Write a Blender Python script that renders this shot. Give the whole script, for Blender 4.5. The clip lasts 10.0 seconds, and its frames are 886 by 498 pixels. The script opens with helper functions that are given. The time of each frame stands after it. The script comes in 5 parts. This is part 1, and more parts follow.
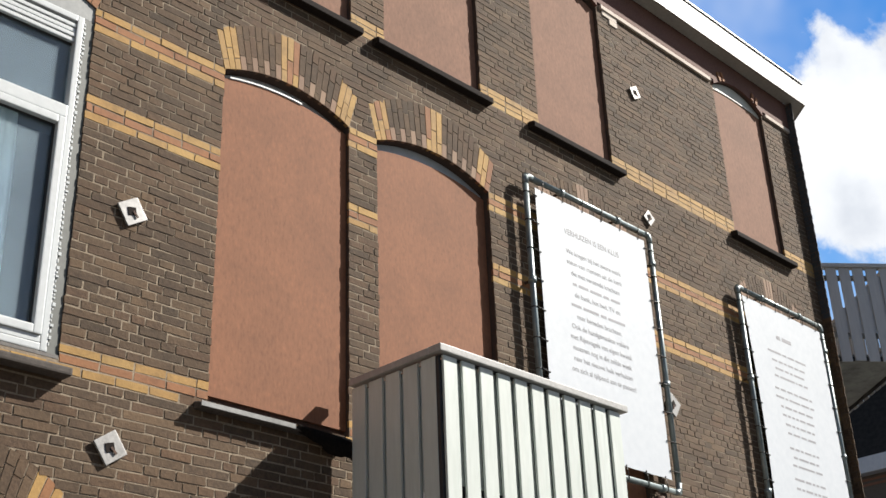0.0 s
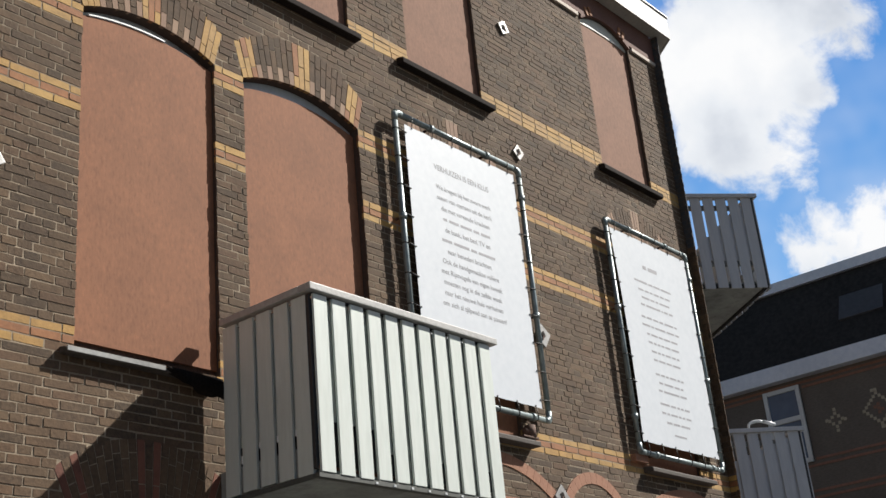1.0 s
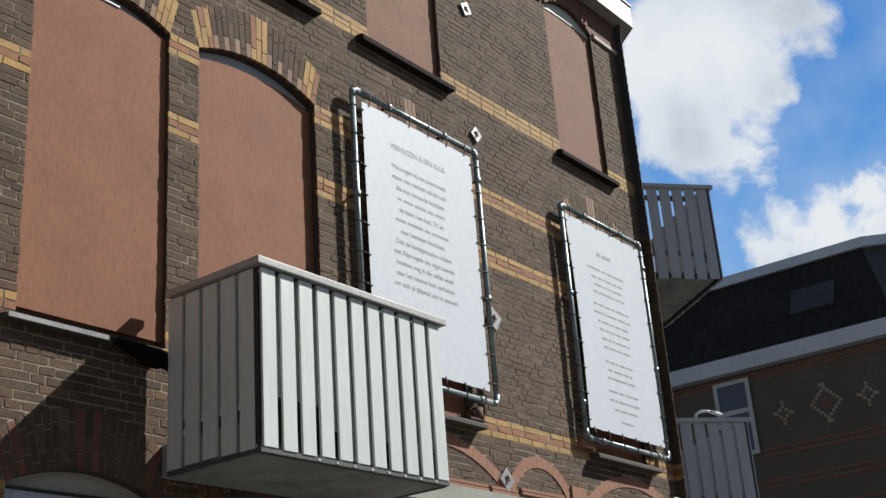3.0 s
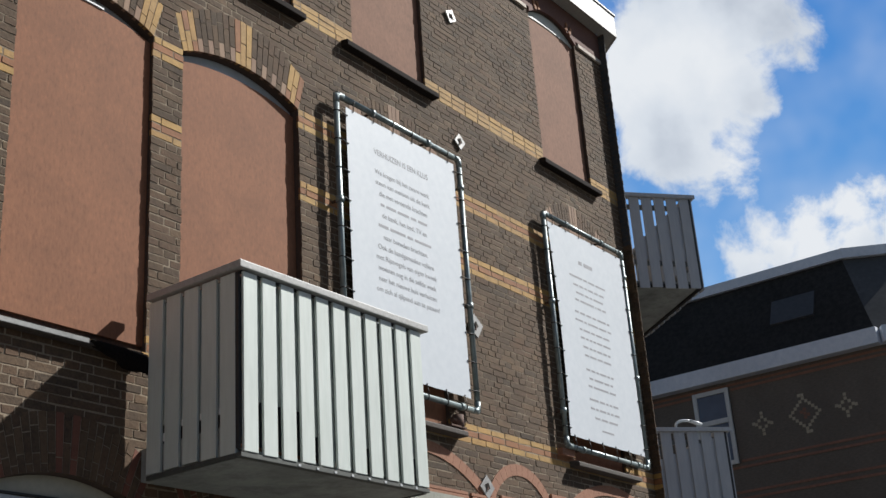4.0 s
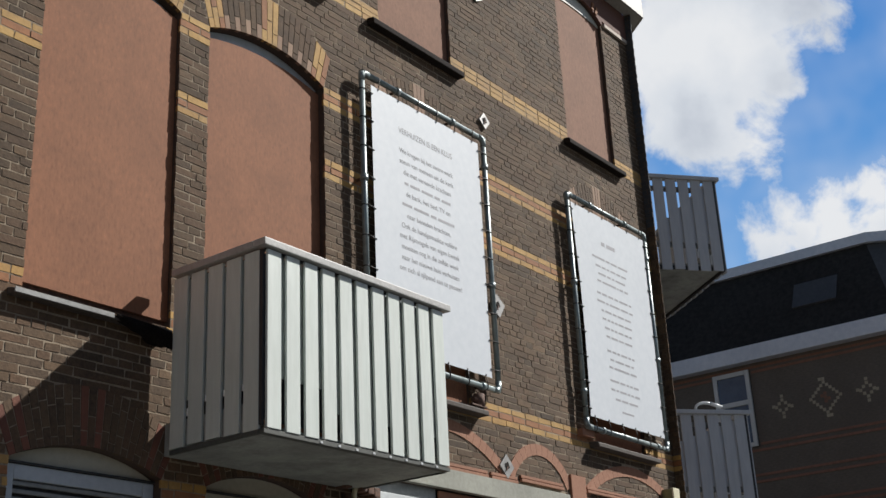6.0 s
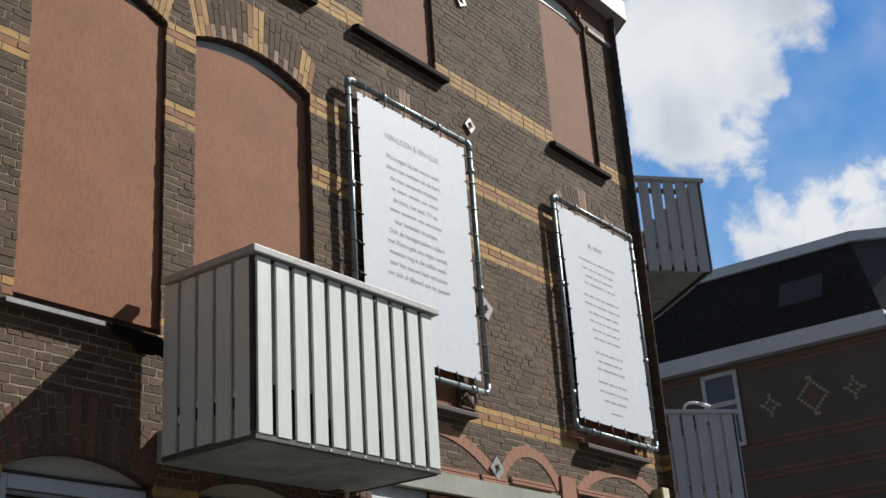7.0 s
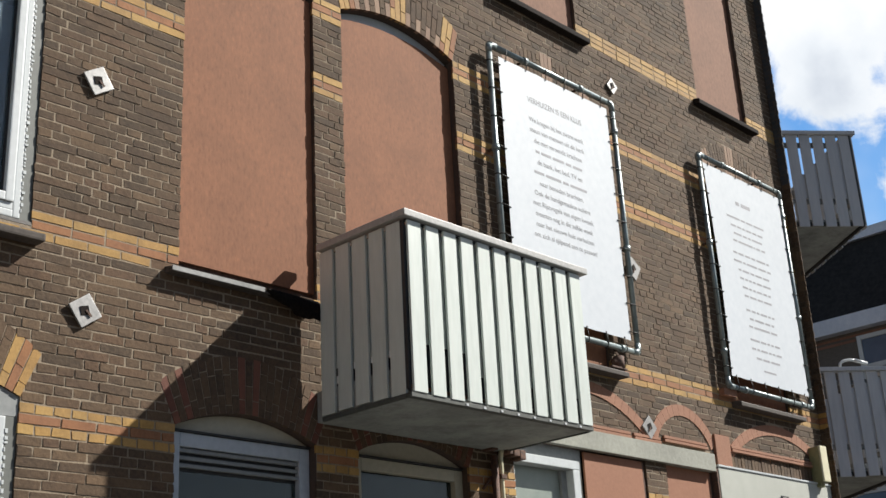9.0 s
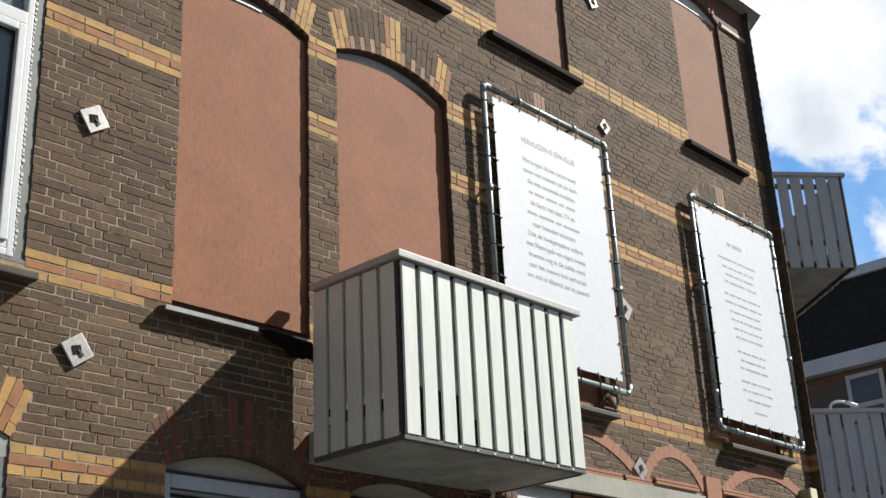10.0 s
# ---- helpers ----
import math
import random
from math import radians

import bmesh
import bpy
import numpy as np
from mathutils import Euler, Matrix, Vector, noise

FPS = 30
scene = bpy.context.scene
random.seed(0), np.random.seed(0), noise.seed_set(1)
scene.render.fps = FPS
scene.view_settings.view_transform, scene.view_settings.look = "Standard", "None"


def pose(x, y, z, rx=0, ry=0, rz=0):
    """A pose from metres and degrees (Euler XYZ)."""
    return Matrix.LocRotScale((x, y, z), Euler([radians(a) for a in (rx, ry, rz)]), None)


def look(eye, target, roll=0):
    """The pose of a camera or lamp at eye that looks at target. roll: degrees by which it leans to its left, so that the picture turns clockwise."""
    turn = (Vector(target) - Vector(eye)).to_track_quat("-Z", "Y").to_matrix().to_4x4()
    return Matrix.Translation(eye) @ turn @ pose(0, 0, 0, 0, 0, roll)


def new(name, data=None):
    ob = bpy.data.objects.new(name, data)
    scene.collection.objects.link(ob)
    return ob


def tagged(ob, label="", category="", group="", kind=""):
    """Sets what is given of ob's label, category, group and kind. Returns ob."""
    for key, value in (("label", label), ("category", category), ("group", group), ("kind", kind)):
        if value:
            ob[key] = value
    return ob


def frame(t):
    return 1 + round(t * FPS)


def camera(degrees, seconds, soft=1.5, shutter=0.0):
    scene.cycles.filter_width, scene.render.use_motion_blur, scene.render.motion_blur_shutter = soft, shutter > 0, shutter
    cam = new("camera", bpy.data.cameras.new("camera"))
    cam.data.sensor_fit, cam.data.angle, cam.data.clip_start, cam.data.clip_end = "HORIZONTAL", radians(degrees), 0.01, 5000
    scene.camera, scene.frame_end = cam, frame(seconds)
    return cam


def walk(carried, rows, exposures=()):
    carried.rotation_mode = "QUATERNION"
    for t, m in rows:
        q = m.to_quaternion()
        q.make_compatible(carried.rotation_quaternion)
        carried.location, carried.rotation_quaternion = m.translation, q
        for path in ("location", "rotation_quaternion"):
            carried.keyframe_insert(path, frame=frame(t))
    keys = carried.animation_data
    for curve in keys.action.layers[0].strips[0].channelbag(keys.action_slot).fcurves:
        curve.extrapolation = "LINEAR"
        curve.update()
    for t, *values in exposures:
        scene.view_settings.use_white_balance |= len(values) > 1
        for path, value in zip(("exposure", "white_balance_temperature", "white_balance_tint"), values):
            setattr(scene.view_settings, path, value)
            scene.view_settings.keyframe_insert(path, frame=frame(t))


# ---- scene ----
cam = camera(39.2, 10.0)
PATH = [
    (0, (-5.215, -6.028, 1.558), (-3.929, -4.779, 2.445), -2.2),
    (0.2, (-5.223, -6.056, 1.559), (-3.884, -4.835, 2.407), -2.7),
    (0.5, (-5.233, -6.078, 1.569), (-3.852, -4.898, 2.406), -3.4),
    (0.7, (-5.222, -6.096, 1.564), (-3.802, -4.934, 2.405), -4.3),
    (1, (-5.212, -6.122, 1.559), (-3.766, -4.98, 2.336), -5.6),
    (1.2, (-5.218, -6.153, 1.568), (-3.781, -5.038, 2.361), -5.9),
    (1.5, (-5.232, -6.2, 1.557), (-3.74, -5.127, 2.347), -6.3),
    (1.7, (-5.217, -6.183, 1.552), (-3.717, -5.108, 2.34), -5.9),
    (2, (-5.194, -6.157, 1.549), (-3.686, -5.076, 2.295), -5.3),
    (2.2, (-5.187, -6.15, 1.54), (-3.686, -5.054, 2.28), -4.8),
    (3.3, (-5.13, -6.118, 1.542), (-3.635, -5.023, 2.293), -4.2),
    (3.5, (-5.132, -6.1, 1.542), (-3.625, -5.021, 2.293), -4.1),
    (4, (-5.137, -6.122, 1.532), (-3.629, -5.049, 2.29), -4.1),
    (4.5, (-5.132, -6.112, 1.544), (-3.616, -5.047, 2.298), -4.5),
    (5, (-5.144, -6.115, 1.547), (-3.635, -5.043, 2.304), -4.4),
    (5.2, (-5.142, -6.115, 1.545), (-3.635, -5.026, 2.299), -4.4),
    (5.5, (-5.137, -6.113, 1.54), (-3.653, -4.982, 2.26), -4.4),
    (5.7, (-5.141, -6.105, 1.555), (-3.652, -4.983, 2.277), -3.2),
    (6.8, (-5.226, -6.19, 1.516), (-3.713, -5.106, 2.248), -3.3),
    (7, (-5.213, -6.148, 1.523), (-3.705, -5.057, 2.254), -3.9),
    (7.5, (-5.223, -6.172, 1.502), (-3.734, -5.047, 2.221), -3.9),
    (7.7, (-5.235, -6.168, 1.483), (-3.775, -5.014, 2.2), -3.7),
    (7.8, (-5.241, -6.166, 1.476), (-3.788, -4.994, 2.208), -3.5),
    (7.9, (-5.247, -6.165, 1.469), (-3.811, -4.959, 2.175), -3.5),
    (8, (-5.253, -6.163, 1.462), (-3.834, -4.93, 2.144), -3.5),
    (8.2, (-5.269, -6.13, 1.51), (-3.871, -4.851, 2.135), -2.9),
    (8.3, (-5.279, -6.117, 1.527), (-3.88, -4.8, 2.139), -2.9),
    (8.4, (-5.289, -6.103, 1.543), (-3.907, -4.778, 2.159), -1.9),
    (8.5, (-5.299, -6.09, 1.56), (-3.915, -4.796, 2.201), -1.9),
    (8.6, (-5.3, -6.11, 1.534), (-3.909, -4.829, 2.208), -1.9),
    (8.7, (-5.301, -6.13, 1.508), (-3.901, -4.837, 2.185), -2.4),
    (9, (-5.305, -6.185, 1.423), (-3.936, -4.907, 2.122), -3.1),
    (9.2, (-5.317, -6.171, 1.473), (-3.945, -4.894, 2.165), -3),
    (9.5, (-5.346, -6.165, 1.558), (-3.965, -4.899, 2.26), -2.8),
    (9.7, (-5.345, -6.162, 1.523), (-3.96, -4.905, 2.251), -2.8),
    (10, (-5.339, -6.16, 1.478), (-3.968, -4.911, 2.226), -2.8),
]
walk(cam, [(t, look(e, g, r)) for t, e, g, r in PATH],
     exposures=[(0.0, 0.95, 6500, 10), (1.0, 0.75, 6450, 10), (2.0, 0.52, 6200, 9), (5.0, 0.50, 6150, 9), (5.5, 0.48, 6300, 10), (7.5, 0.50, 6250, 9), (8.5, 0.76, 6350, 9), (10.0, 0.88, 6400, 9)])

# ---- world, sun ----
SUN_WAY = Vector((1.71, -1.0, 1.76)).normalized()
world = bpy.data.worlds.new("world")
scene.world = world
world.use_nodes = True
_n = world.node_tree.nodes
_sky = _n.new("ShaderNodeTexSky")
_sky.sky_type = 'NISHITA'
_sky.sun_disc = False
_sky.sun_elevation = math.asin(SUN_WAY.z)
_sky.sun_rotation = math.atan2(SUN_WAY.x, SUN_WAY.y)
_n["Background"].inputs[1].default_value = 0.0435
world.node_tree.links.new(_sky.outputs[0], _n["Background"].inputs[0])
sun = new("sun", bpy.data.lights.new("sun", 'SUN'))
sun.data.energy = 5.0
sun.data.angle = radians(0.53)
sun.data.color = (1.0, 0.95, 0.87)
sun.matrix_world = look(SUN_WAY * 50, (0, 0, 0))


# ---- materials ----
def ramp(nt, fac, stops):
    r = nt.nodes.new("ShaderNodeValToRGB")
    el = r.color_ramp.elements
    el.remove(el[1])
    el[0].position, el[0].color = stops[0][0], (*stops[0][1], 1)
    for p, c in stops[1:]:
        el.new(p).color = (*c, 1)
    nt.links.new(fac, r.inputs[0])
    return r.outputs[0]


def mixed(nt, a, b, fac, mode='MIX'):
    m = nt.nodes.new("ShaderNodeMix")
    m.data_type, m.blend_type = 'RGBA', mode
    for sock, v in ((m.inputs[0], fac), (m.inputs[6], a), (m.inputs[7], b)):
        if isinstance(v, bpy.types.NodeSocket):
            nt.links.new(v, sock)
        elif isinstance(v, (int, float)):
            sock.default_value = v
        else:
            sock.default_value = (*v, 1)
    return m.outputs[2]


def noise_tex(nt, scale, detail=4.0, rough=0.55, stretch=(1, 1, 1)):
    tc = nt.nodes.new("ShaderNodeTexCoord")
    geo = nt.nodes.new("ShaderNodeNewGeometry")
    mp = nt.nodes.new("ShaderNodeMapping")
    mp.inputs[3].default_value = stretch
    nt.links.new(geo.outputs["Position"], mp.inputs[0])
    nt.nodes.remove(tc)
    n = nt.nodes.new("ShaderNodeTexNoise")
    n.inputs["Scale"].default_value = scale
    n.inputs["Detail"].default_value = detail
    n.inputs["Roughness"].default_value = rough
    nt.links.new(mp.outputs[0], n.inputs["Vector"])
    return n.outputs[0]


def material(name, colours, rough=0.85, grain=60.0, stain=1.5, bump=0.3, stain_dark=0.75, stain_amount=0.5,
             metallic=0.0, vary="", spread=None, stretch=(1, 1, 1), specular=0.5, mottle=0.0, flecks=0.0):
    """Two colours mixed by fine grain, darkened by broad stains; vary: 'island' or 'object' picks among spread."""
    m = bpy.data.materials.new(name)
    m.use_nodes = True
    nt = m.node_tree
    bsdf = nt.nodes["Principled BSDF"]
    g = noise_tex(nt, grain, 5.0, 0.6, stretch)
    base = mixed(nt, colours[0], colours[-1], ramp(nt, g, [(0.3, (0, 0, 0)), (0.7, (1, 1, 1))]))
    if vary:
        if vary == "island":
            src = nt.nodes.new("ShaderNodeNewGeometry").outputs["Random Per Island"]
        else:
            src = nt.nodes.new("ShaderNodeObjectInfo").outputs["Random"]
        k = len(spread)
        stops = [((i + 0.5) / k, c) for i, c in enumerate(spread)]
        tint = ramp(nt, src, stops)
        base = mixed(nt, tint, base, 0.45)
    if mottle:
        w = noise_tex(nt, mottle, 6.0, 0.7)
        base = mixed(nt, base, ramp(nt, w, [(0.32, (0.62, 0.60, 0.58)), (0.5, (1, 1, 1)), (0.72, (1.22, 1.2, 1.16))]), 0.75, 'MULTIPLY')
    if flecks:
        w = noise_tex(nt, flecks, 3.0, 0.55, (1, 1, 0.45))
        base = mixed(nt, base, ramp(nt, w, [(0.32, (0.62, 0.58, 0.56)), (0.46, (0.98, 0.98, 0.98)), (0.57, (1, 1, 1)), (0.70, (1.36, 1.33, 1.28))]), 0.42, 'MULTIPLY')
    s = noise_tex(nt, stain, 3.0, 0.6)
    dirt = ramp(nt, s, [(0.35, (stain_dark,) * 3), (0.65, (1, 1, 1))])
    base = mixed(nt, base, dirt, stain_amount, 'MULTIPLY')
    nt.links.new(base, bsdf.inputs["Base Color"])
    bsdf.inputs["Roughness"].default_value = rough
    bsdf.inputs["Metallic"].default_value = metallic
    bsdf.inputs["Specular IOR Level"].default_value = specular
    if bump:
        b = nt.nodes.new("ShaderNodeBump")
        b.inputs["Strength"].default_value = bump
        b.inputs["Distance"].default_value = 0.004
        nt.links.new(g, b.inputs["Height"])
        nt.links.new(b.outputs[0], bsdf.inputs["Normal"])
    return m


def glass_material(name, tint, rough=0.02):
    m = bpy.data.materials.new(name)
    m.use_nodes = True
    nt = m.node_tree
    b = nt.nodes["Principled BSDF"]
    w = noise_tex(nt, 1.3, 2.0)
    nt.links.new(ramp(nt, w, [(0.3, tint), (0.7, tuple(c * 1.3 for c in tint))]), b.inputs["Base Color"])
    b.inputs["Roughness"].default_value = rough
    b.inputs["Transmission Weight"].default_value = 0.9
    b.inputs["IOR"].default_value = 1.45
    return m


BROWNS = [(0.103, 0.059, 0.031), (0.061, 0.035, 0.020), (0.139, 0.082, 0.043), (0.085, 0.050, 0.026), (0.039, 0.025, 0.015),
          (0.127, 0.064, 0.031), (0.093, 0.058, 0.032), (0.115, 0.059, 0.032), (0.069, 0.042, 0.025), (0.163, 0.099, 0.052)]
YELLOWS = [(0.44, 0.255, 0.066), (0.36, 0.190, 0.052), (0.49, 0.31, 0.10), (0.41, 0.225, 0.060), (0.36, 0.22, 0.085), (0.47, 0.275, 0.072)]
ORANGES = [(0.31, 0.128, 0.048), (0.34, 0.150, 0.056), (0.26, 0.108, 0.046), (0.30, 0.138, 0.062)]
M = {}
for _k in ("island", "object"):
    M["brown", _k] = material("brown_brick_" + _k, [(0.050, 0.033, 0.020), (0.172, 0.117, 0.069)], 0.92, 42, 1.1, 0.9, 0.62, 0.7, mottle=9.0, vary=_k, spread=BROWNS)
    M["yellow", _k] = material("yellow_brick_" + _k, [(0.30, 0.17, 0.05), (0.46, 0.29, 0.095)], 0.82, 48, 1.4, 0.5, 0.68, 0.65, mottle=7.0, vary=_k, spread=YELLOWS)
    M["orange", _k] = material("orange_brick_" + _k, [(0.21, 0.09, 0.042), (0.31, 0.15, 0.07)], 0.85, 48, 1.4, 0.5, 0.7, 0.6, mottle=7.0, vary=_k, spread=ORANGES)
# orange brick darkened to red for the shade under the balcony
M["red", "object"] = material("shaded_orange_brick", [(0.115, 0.042, 0.026), (0.18, 0.068, 0.042)], 0.88, 48, 1.4, 0.5, 0.7, 0.6, mottle=7.0, vary="object", spread=[(0.15, 0.055, 0.033), (0.12, 0.045, 0.03), (0.19, 0.075, 0.045)])
M["pink", "object"] = material("pink_brick", [(0.22, 0.135, 0.085), (0.30, 0.19, 0.125)], 0.85, 55, 1.2, 0.35, 0.75, 0.5, vary="object", spread=[(0.26, 0.16, 0.10), (0.20, 0.125, 0.085), (0.30, 0.20, 0.13)])
MORTAR = material("mortar", [(0.23, 0.182, 0.13), (0.37, 0.298, 0.215)], 0.95, 60, 0.9, 0.6, 0.55, 0.7, mottle=5.0)
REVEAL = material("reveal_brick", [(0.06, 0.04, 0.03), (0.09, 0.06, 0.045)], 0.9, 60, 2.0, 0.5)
BOARD = material("terracotta_board", [(0.224, 0.091, 0.043), (0.268, 0.113, 0.054)], 0.85, 30, 2.2, 0.3, 0.78, 0.7, stretch=(1, 1, 0.5), flecks=52.0)
BOARD_UP = material("faded_terracotta_board", [(0.205, 0.101, 0.061), (0.260, 0.133, 0.082)], 0.88, 26, 2.2, 0.2, 0.80, 0.7, stretch=(1, 1, 0.5), flecks=52.0)
BOARD_LOW = material("terracotta_panel", [(0.255, 0.104, 0.052), (0.30, 0.128, 0.066)], 0.7, 30, 1.0, 0.15, 0.86, 0.5)
TERRACOTTA = material("terracotta_moulding", [(0.27, 0.12, 0.068), (0.33, 0.165, 0.10)], 0.85, 45, 2.0, 0.35, 0.7, 0.6)
STONE_DARK = material("dark_sill_stone", [(0.016, 0.013, 0.012), (0.032, 0.025, 0.022)], 0.9, 50, 2.0, 0.3, specular=0.1)
SILL_BROWN = material("weathered_sill_stone", [(0.045, 0.036, 0.030), (0.09, 0.075, 0.064)], 0.85, 45, 2.0, 0.3)
STONE_GREY = material("grey_sill_stone", [(0.11, 0.10, 0.095), (0.18, 0.17, 0.155)], 0.75, 45, 2.0, 0.3)
CONCRETE = material("pale_concrete", [(0.28, 0.28, 0.24), (0.36, 0.36, 0.31)], 0.9, 35, 1.6, 0.3, 0.7, 0.6)
WHITE_PAINT = material("white_paint", [(0.50, 0.525, 0.53), (0.56, 0.585, 0.59)], 0.35, 25, 1.5, 0.05, 0.92, 0.5)
NOSING = material("weathered_grey_nosing", [(0.25, 0.25, 0.245), (0.36, 0.36, 0.35)], 0.7, 30, 2.5, 0.3, 0.6, 0.8)
PALE_PAINT = material("pale_grey_paint", [(0.44, 0.45, 0.40), (0.51, 0.52, 0.47)], 0.55, 22, 0.8, 0.12, 0.86, 0.5, stretch=(1, 1, 0.15))
GREY_PAINT = material("grey_paint", [(0.20, 0.21, 0.21), (0.26, 0.27, 0.265)], 0.55, 25, 1.5, 0.1, 0.85, 0.5)
GREY_DARK = material("dark_grey_enamel", [(0.05, 0.05, 0.052), (0.08, 0.08, 0.08)], 0.5, 25, 1.5, 0.05)
JAMB_GREY = material("grey_jamb_paint", [(0.098, 0.104, 0.094), (0.125, 0.130, 0.118)], 0.6, 25, 1.5, 0.1, 0.85, 0.5)
BLUEGREY_PAINT = material("blue_grey_paint", [(0.40, 0.44, 0.48), (0.48, 0.52, 0.56)], 0.45, 25, 1.5, 0.08, 0.88, 0.5)
BEIGE_PAINT = material("beige_paint", [(0.40, 0.38, 0.30), (0.47, 0.45, 0.36)], 0.55, 25, 1.5, 0.1, 0.88, 0.5)
BALCONY_PAINT = material("balcony_paint", [(0.515, 0.56, 0.52), (0.592, 0.635, 0.598)], 0.55, 30, 1.1, 0.2, 0.87, 0.6, stretch=(1, 1, 0.12))
BALCONY_CAP = material("balcony_cap", [(0.32, 0.315, 0.30), (0.43, 0.425, 0.41)], 0.5, 35, 2.0, 0.2, 0.75, 0.6)
# darker, cooler copy of the balcony paint with the wing's shade in it
BALCONY_FAR = material("shaded_balcony_paint", [(0.41, 0.425, 0.455), (0.48, 0.495, 0.515)], 0.55, 30, 1.1, 0.2, 0.87, 0.6, stretch=(1, 1, 0.12))
EDGE_TRIM = material("dark_edge_trim", [(0.055, 0.06, 0.055), (0.085, 0.09, 0.08)], 0.7, 30, 2.0, 0.1)
SLAB = material("balcony_slab", [(0.28, 0.30, 0.285), (0.35, 0.37, 0.35)], 0.85, 30, 3.0, 0.15, 0.6, 0.7, mottle=5.0)
FASCIA = material("cream_fascia", [(0.26, 0.255, 0.225), (0.30, 0.295, 0.265)], 0.5, 25, 1.0, 0.06, 0.85, 0.6)
SOFFIT = material("grey_soffit", [(0.34, 0.33, 0.30), (0.42, 0.41, 0.38)], 0.8, 25, 1.0, 0.1)
FRIEZE = material("brown_frieze", [(0.110, 0.050, 0.038), (0.160, 0.075, 0.055)], 0.85, 40, 1.5, 0.35, 0.7, 0.5)
TUBE = material("galvanised_tube", [(0.17, 0.215, 0.22), (0.31, 0.355, 0.355)], 0.4, 25, 6.0, 0.06, 0.6, 0.7, metallic=0.4, stretch=(1, 1, 0.3))
STEEL = material("pale_steel", [(0.26, 0.255, 0.25), (0.38, 0.37, 0.355)], 0.5, 45, 14.0, 0.15, 0.6, 0.6, metallic=0.35)
RUSTY = material("dark_rust", [(0.05, 0.035, 0.03), (0.16, 0.08, 0.05)], 0.85, 60, 8.0, 0.4)
# rubber and ink black; on the balconies it stands for shade in gaps
BLACK = material("black_rubber_and_shade", [(0.015, 0.015, 0.016), (0.03, 0.03, 0.03)], 0.6, 60, 3.0, 0.0)
SHEET = material("white_banner_cloth", [(0.53, 0.565, 0.605), (0.58, 0.61, 0.645)], 0.6, 14, 0.7, 0.0, 0.95, 0.6, specular=0.3)
INK_PALE = material("pale_ink", [(0.28, 0.28, 0.30), (0.34, 0.34, 0.36)], 0.7, 40, 3.0, 0.0)
INK = material("grey_ink", [(0.21, 0.21, 0.225), (0.265, 0.265, 0.28)], 0.7, 40, 3.0, 0.0)
GLASS = glass_material("window_glass", (0.64, 0.78, 0.88))
DARK_GLASS = glass_material("dark_window_glass", (0.16, 0.20, 0.19), 0.05)
# opaque pane, the sky's reflection painted as its blue base colour
SKY_PANE = material("pane_sky_blue", [(0.07, 0.11, 0.18), (0.09, 0.14, 0.22)], 0.08, 4, 1.0, 0.0)
CURTAIN = material("white_curtain", [(0.84, 0.86, 0.86), (0.90, 0.91, 0.91)], 0.9, 30, 2.0, 0.05)
PANEL_PAINT = material("white_panel_paint", [(0.42, 0.43, 0.38), (0.47, 0.48, 0.43)], 0.55, 6, 0.9, 0.04, 0.84, 0.6)
STRING = material("pale_string_stone", [(0.56, 0.48, 0.40), (0.66, 0.58, 0.50)], 0.85, 40, 3.0, 0.3, 0.7, 0.6)
# near-black, so the dimness of the rooms is in the colour
ROOM = material("unlit_room_dark", [(0.03, 0.032, 0.034), (0.05, 0.052, 0.055)], 0.9, 10, 1.0, 0.0)
GREENISH = material("sage_panel", [(0.24, 0.28, 0.25), (0.29, 0.32, 0.29)], 0.35, 10, 1.2, 0.03, 0.8, 0.5)
OLIVE = material("olive_plastic", [(0.20, 0.19, 0.085), (0.26, 0.25, 0.12)], 0.6, 30, 4.0, 0.08)
CREAM = material("cream_plastic", [(0.62, 0.58, 0.40), (0.70, 0.66, 0.47)], 0.5, 30, 4.0, 0.05)
HOUSE_BRICK = material("dark_house_brick", [(0.107, 0.093, 0.079), (0.153, 0.132, 0.111)], 0.92, 14, 1.5, 0.4, 0.75, 0.5, stretch=(1, 1, 3.5))
HOUSE_RED = material("house_red_band", [(0.20, 0.105, 0.075), (0.27, 0.14, 0.10)], 0.9, 20, 2.0, 0.3)
HOUSE_YELLOW = material("house_pale_tile", [(0.34, 0.30, 0.22), (0.44, 0.39, 0.30)], 0.85, 20, 2.0, 0.2)
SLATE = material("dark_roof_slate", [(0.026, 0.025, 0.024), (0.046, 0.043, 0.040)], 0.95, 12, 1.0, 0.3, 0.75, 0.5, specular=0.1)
# same slate, paler: the light on the turned slopes is in the colour
SLATE_TURNED = material("turned_slope_slate", [(0.055, 0.055, 0.055), (0.077, 0.077, 0.077)], 0.8, 12, 1.0, 0.3)
SLATE_WINDOW = material("roof_window_grey", [(0.055, 0.055, 0.057), (0.075, 0.075, 0.077)], 0.6, 12, 1.0, 0.1)
GUTTER_FAR = material("pale_blue_fascia", [(0.575, 0.625, 0.700), (0.688, 0.725, 0.787)], 0.5, 12, 1.0, 0.05, 0.85, 0.5)
PAVING = material("grey_paving", [(0.074, 0.072, 0.068), (0.110, 0.107, 0.100)], 0.92, 9, 0.4, 0.4)
PLAIN_WALL = material("plain_brown_wall", [(0.085, 0.062, 0.046), (0.12, 0.09, 0.068)], 0.92, 12, 0.7, 0.4, stretch=(1, 1, 3.5))

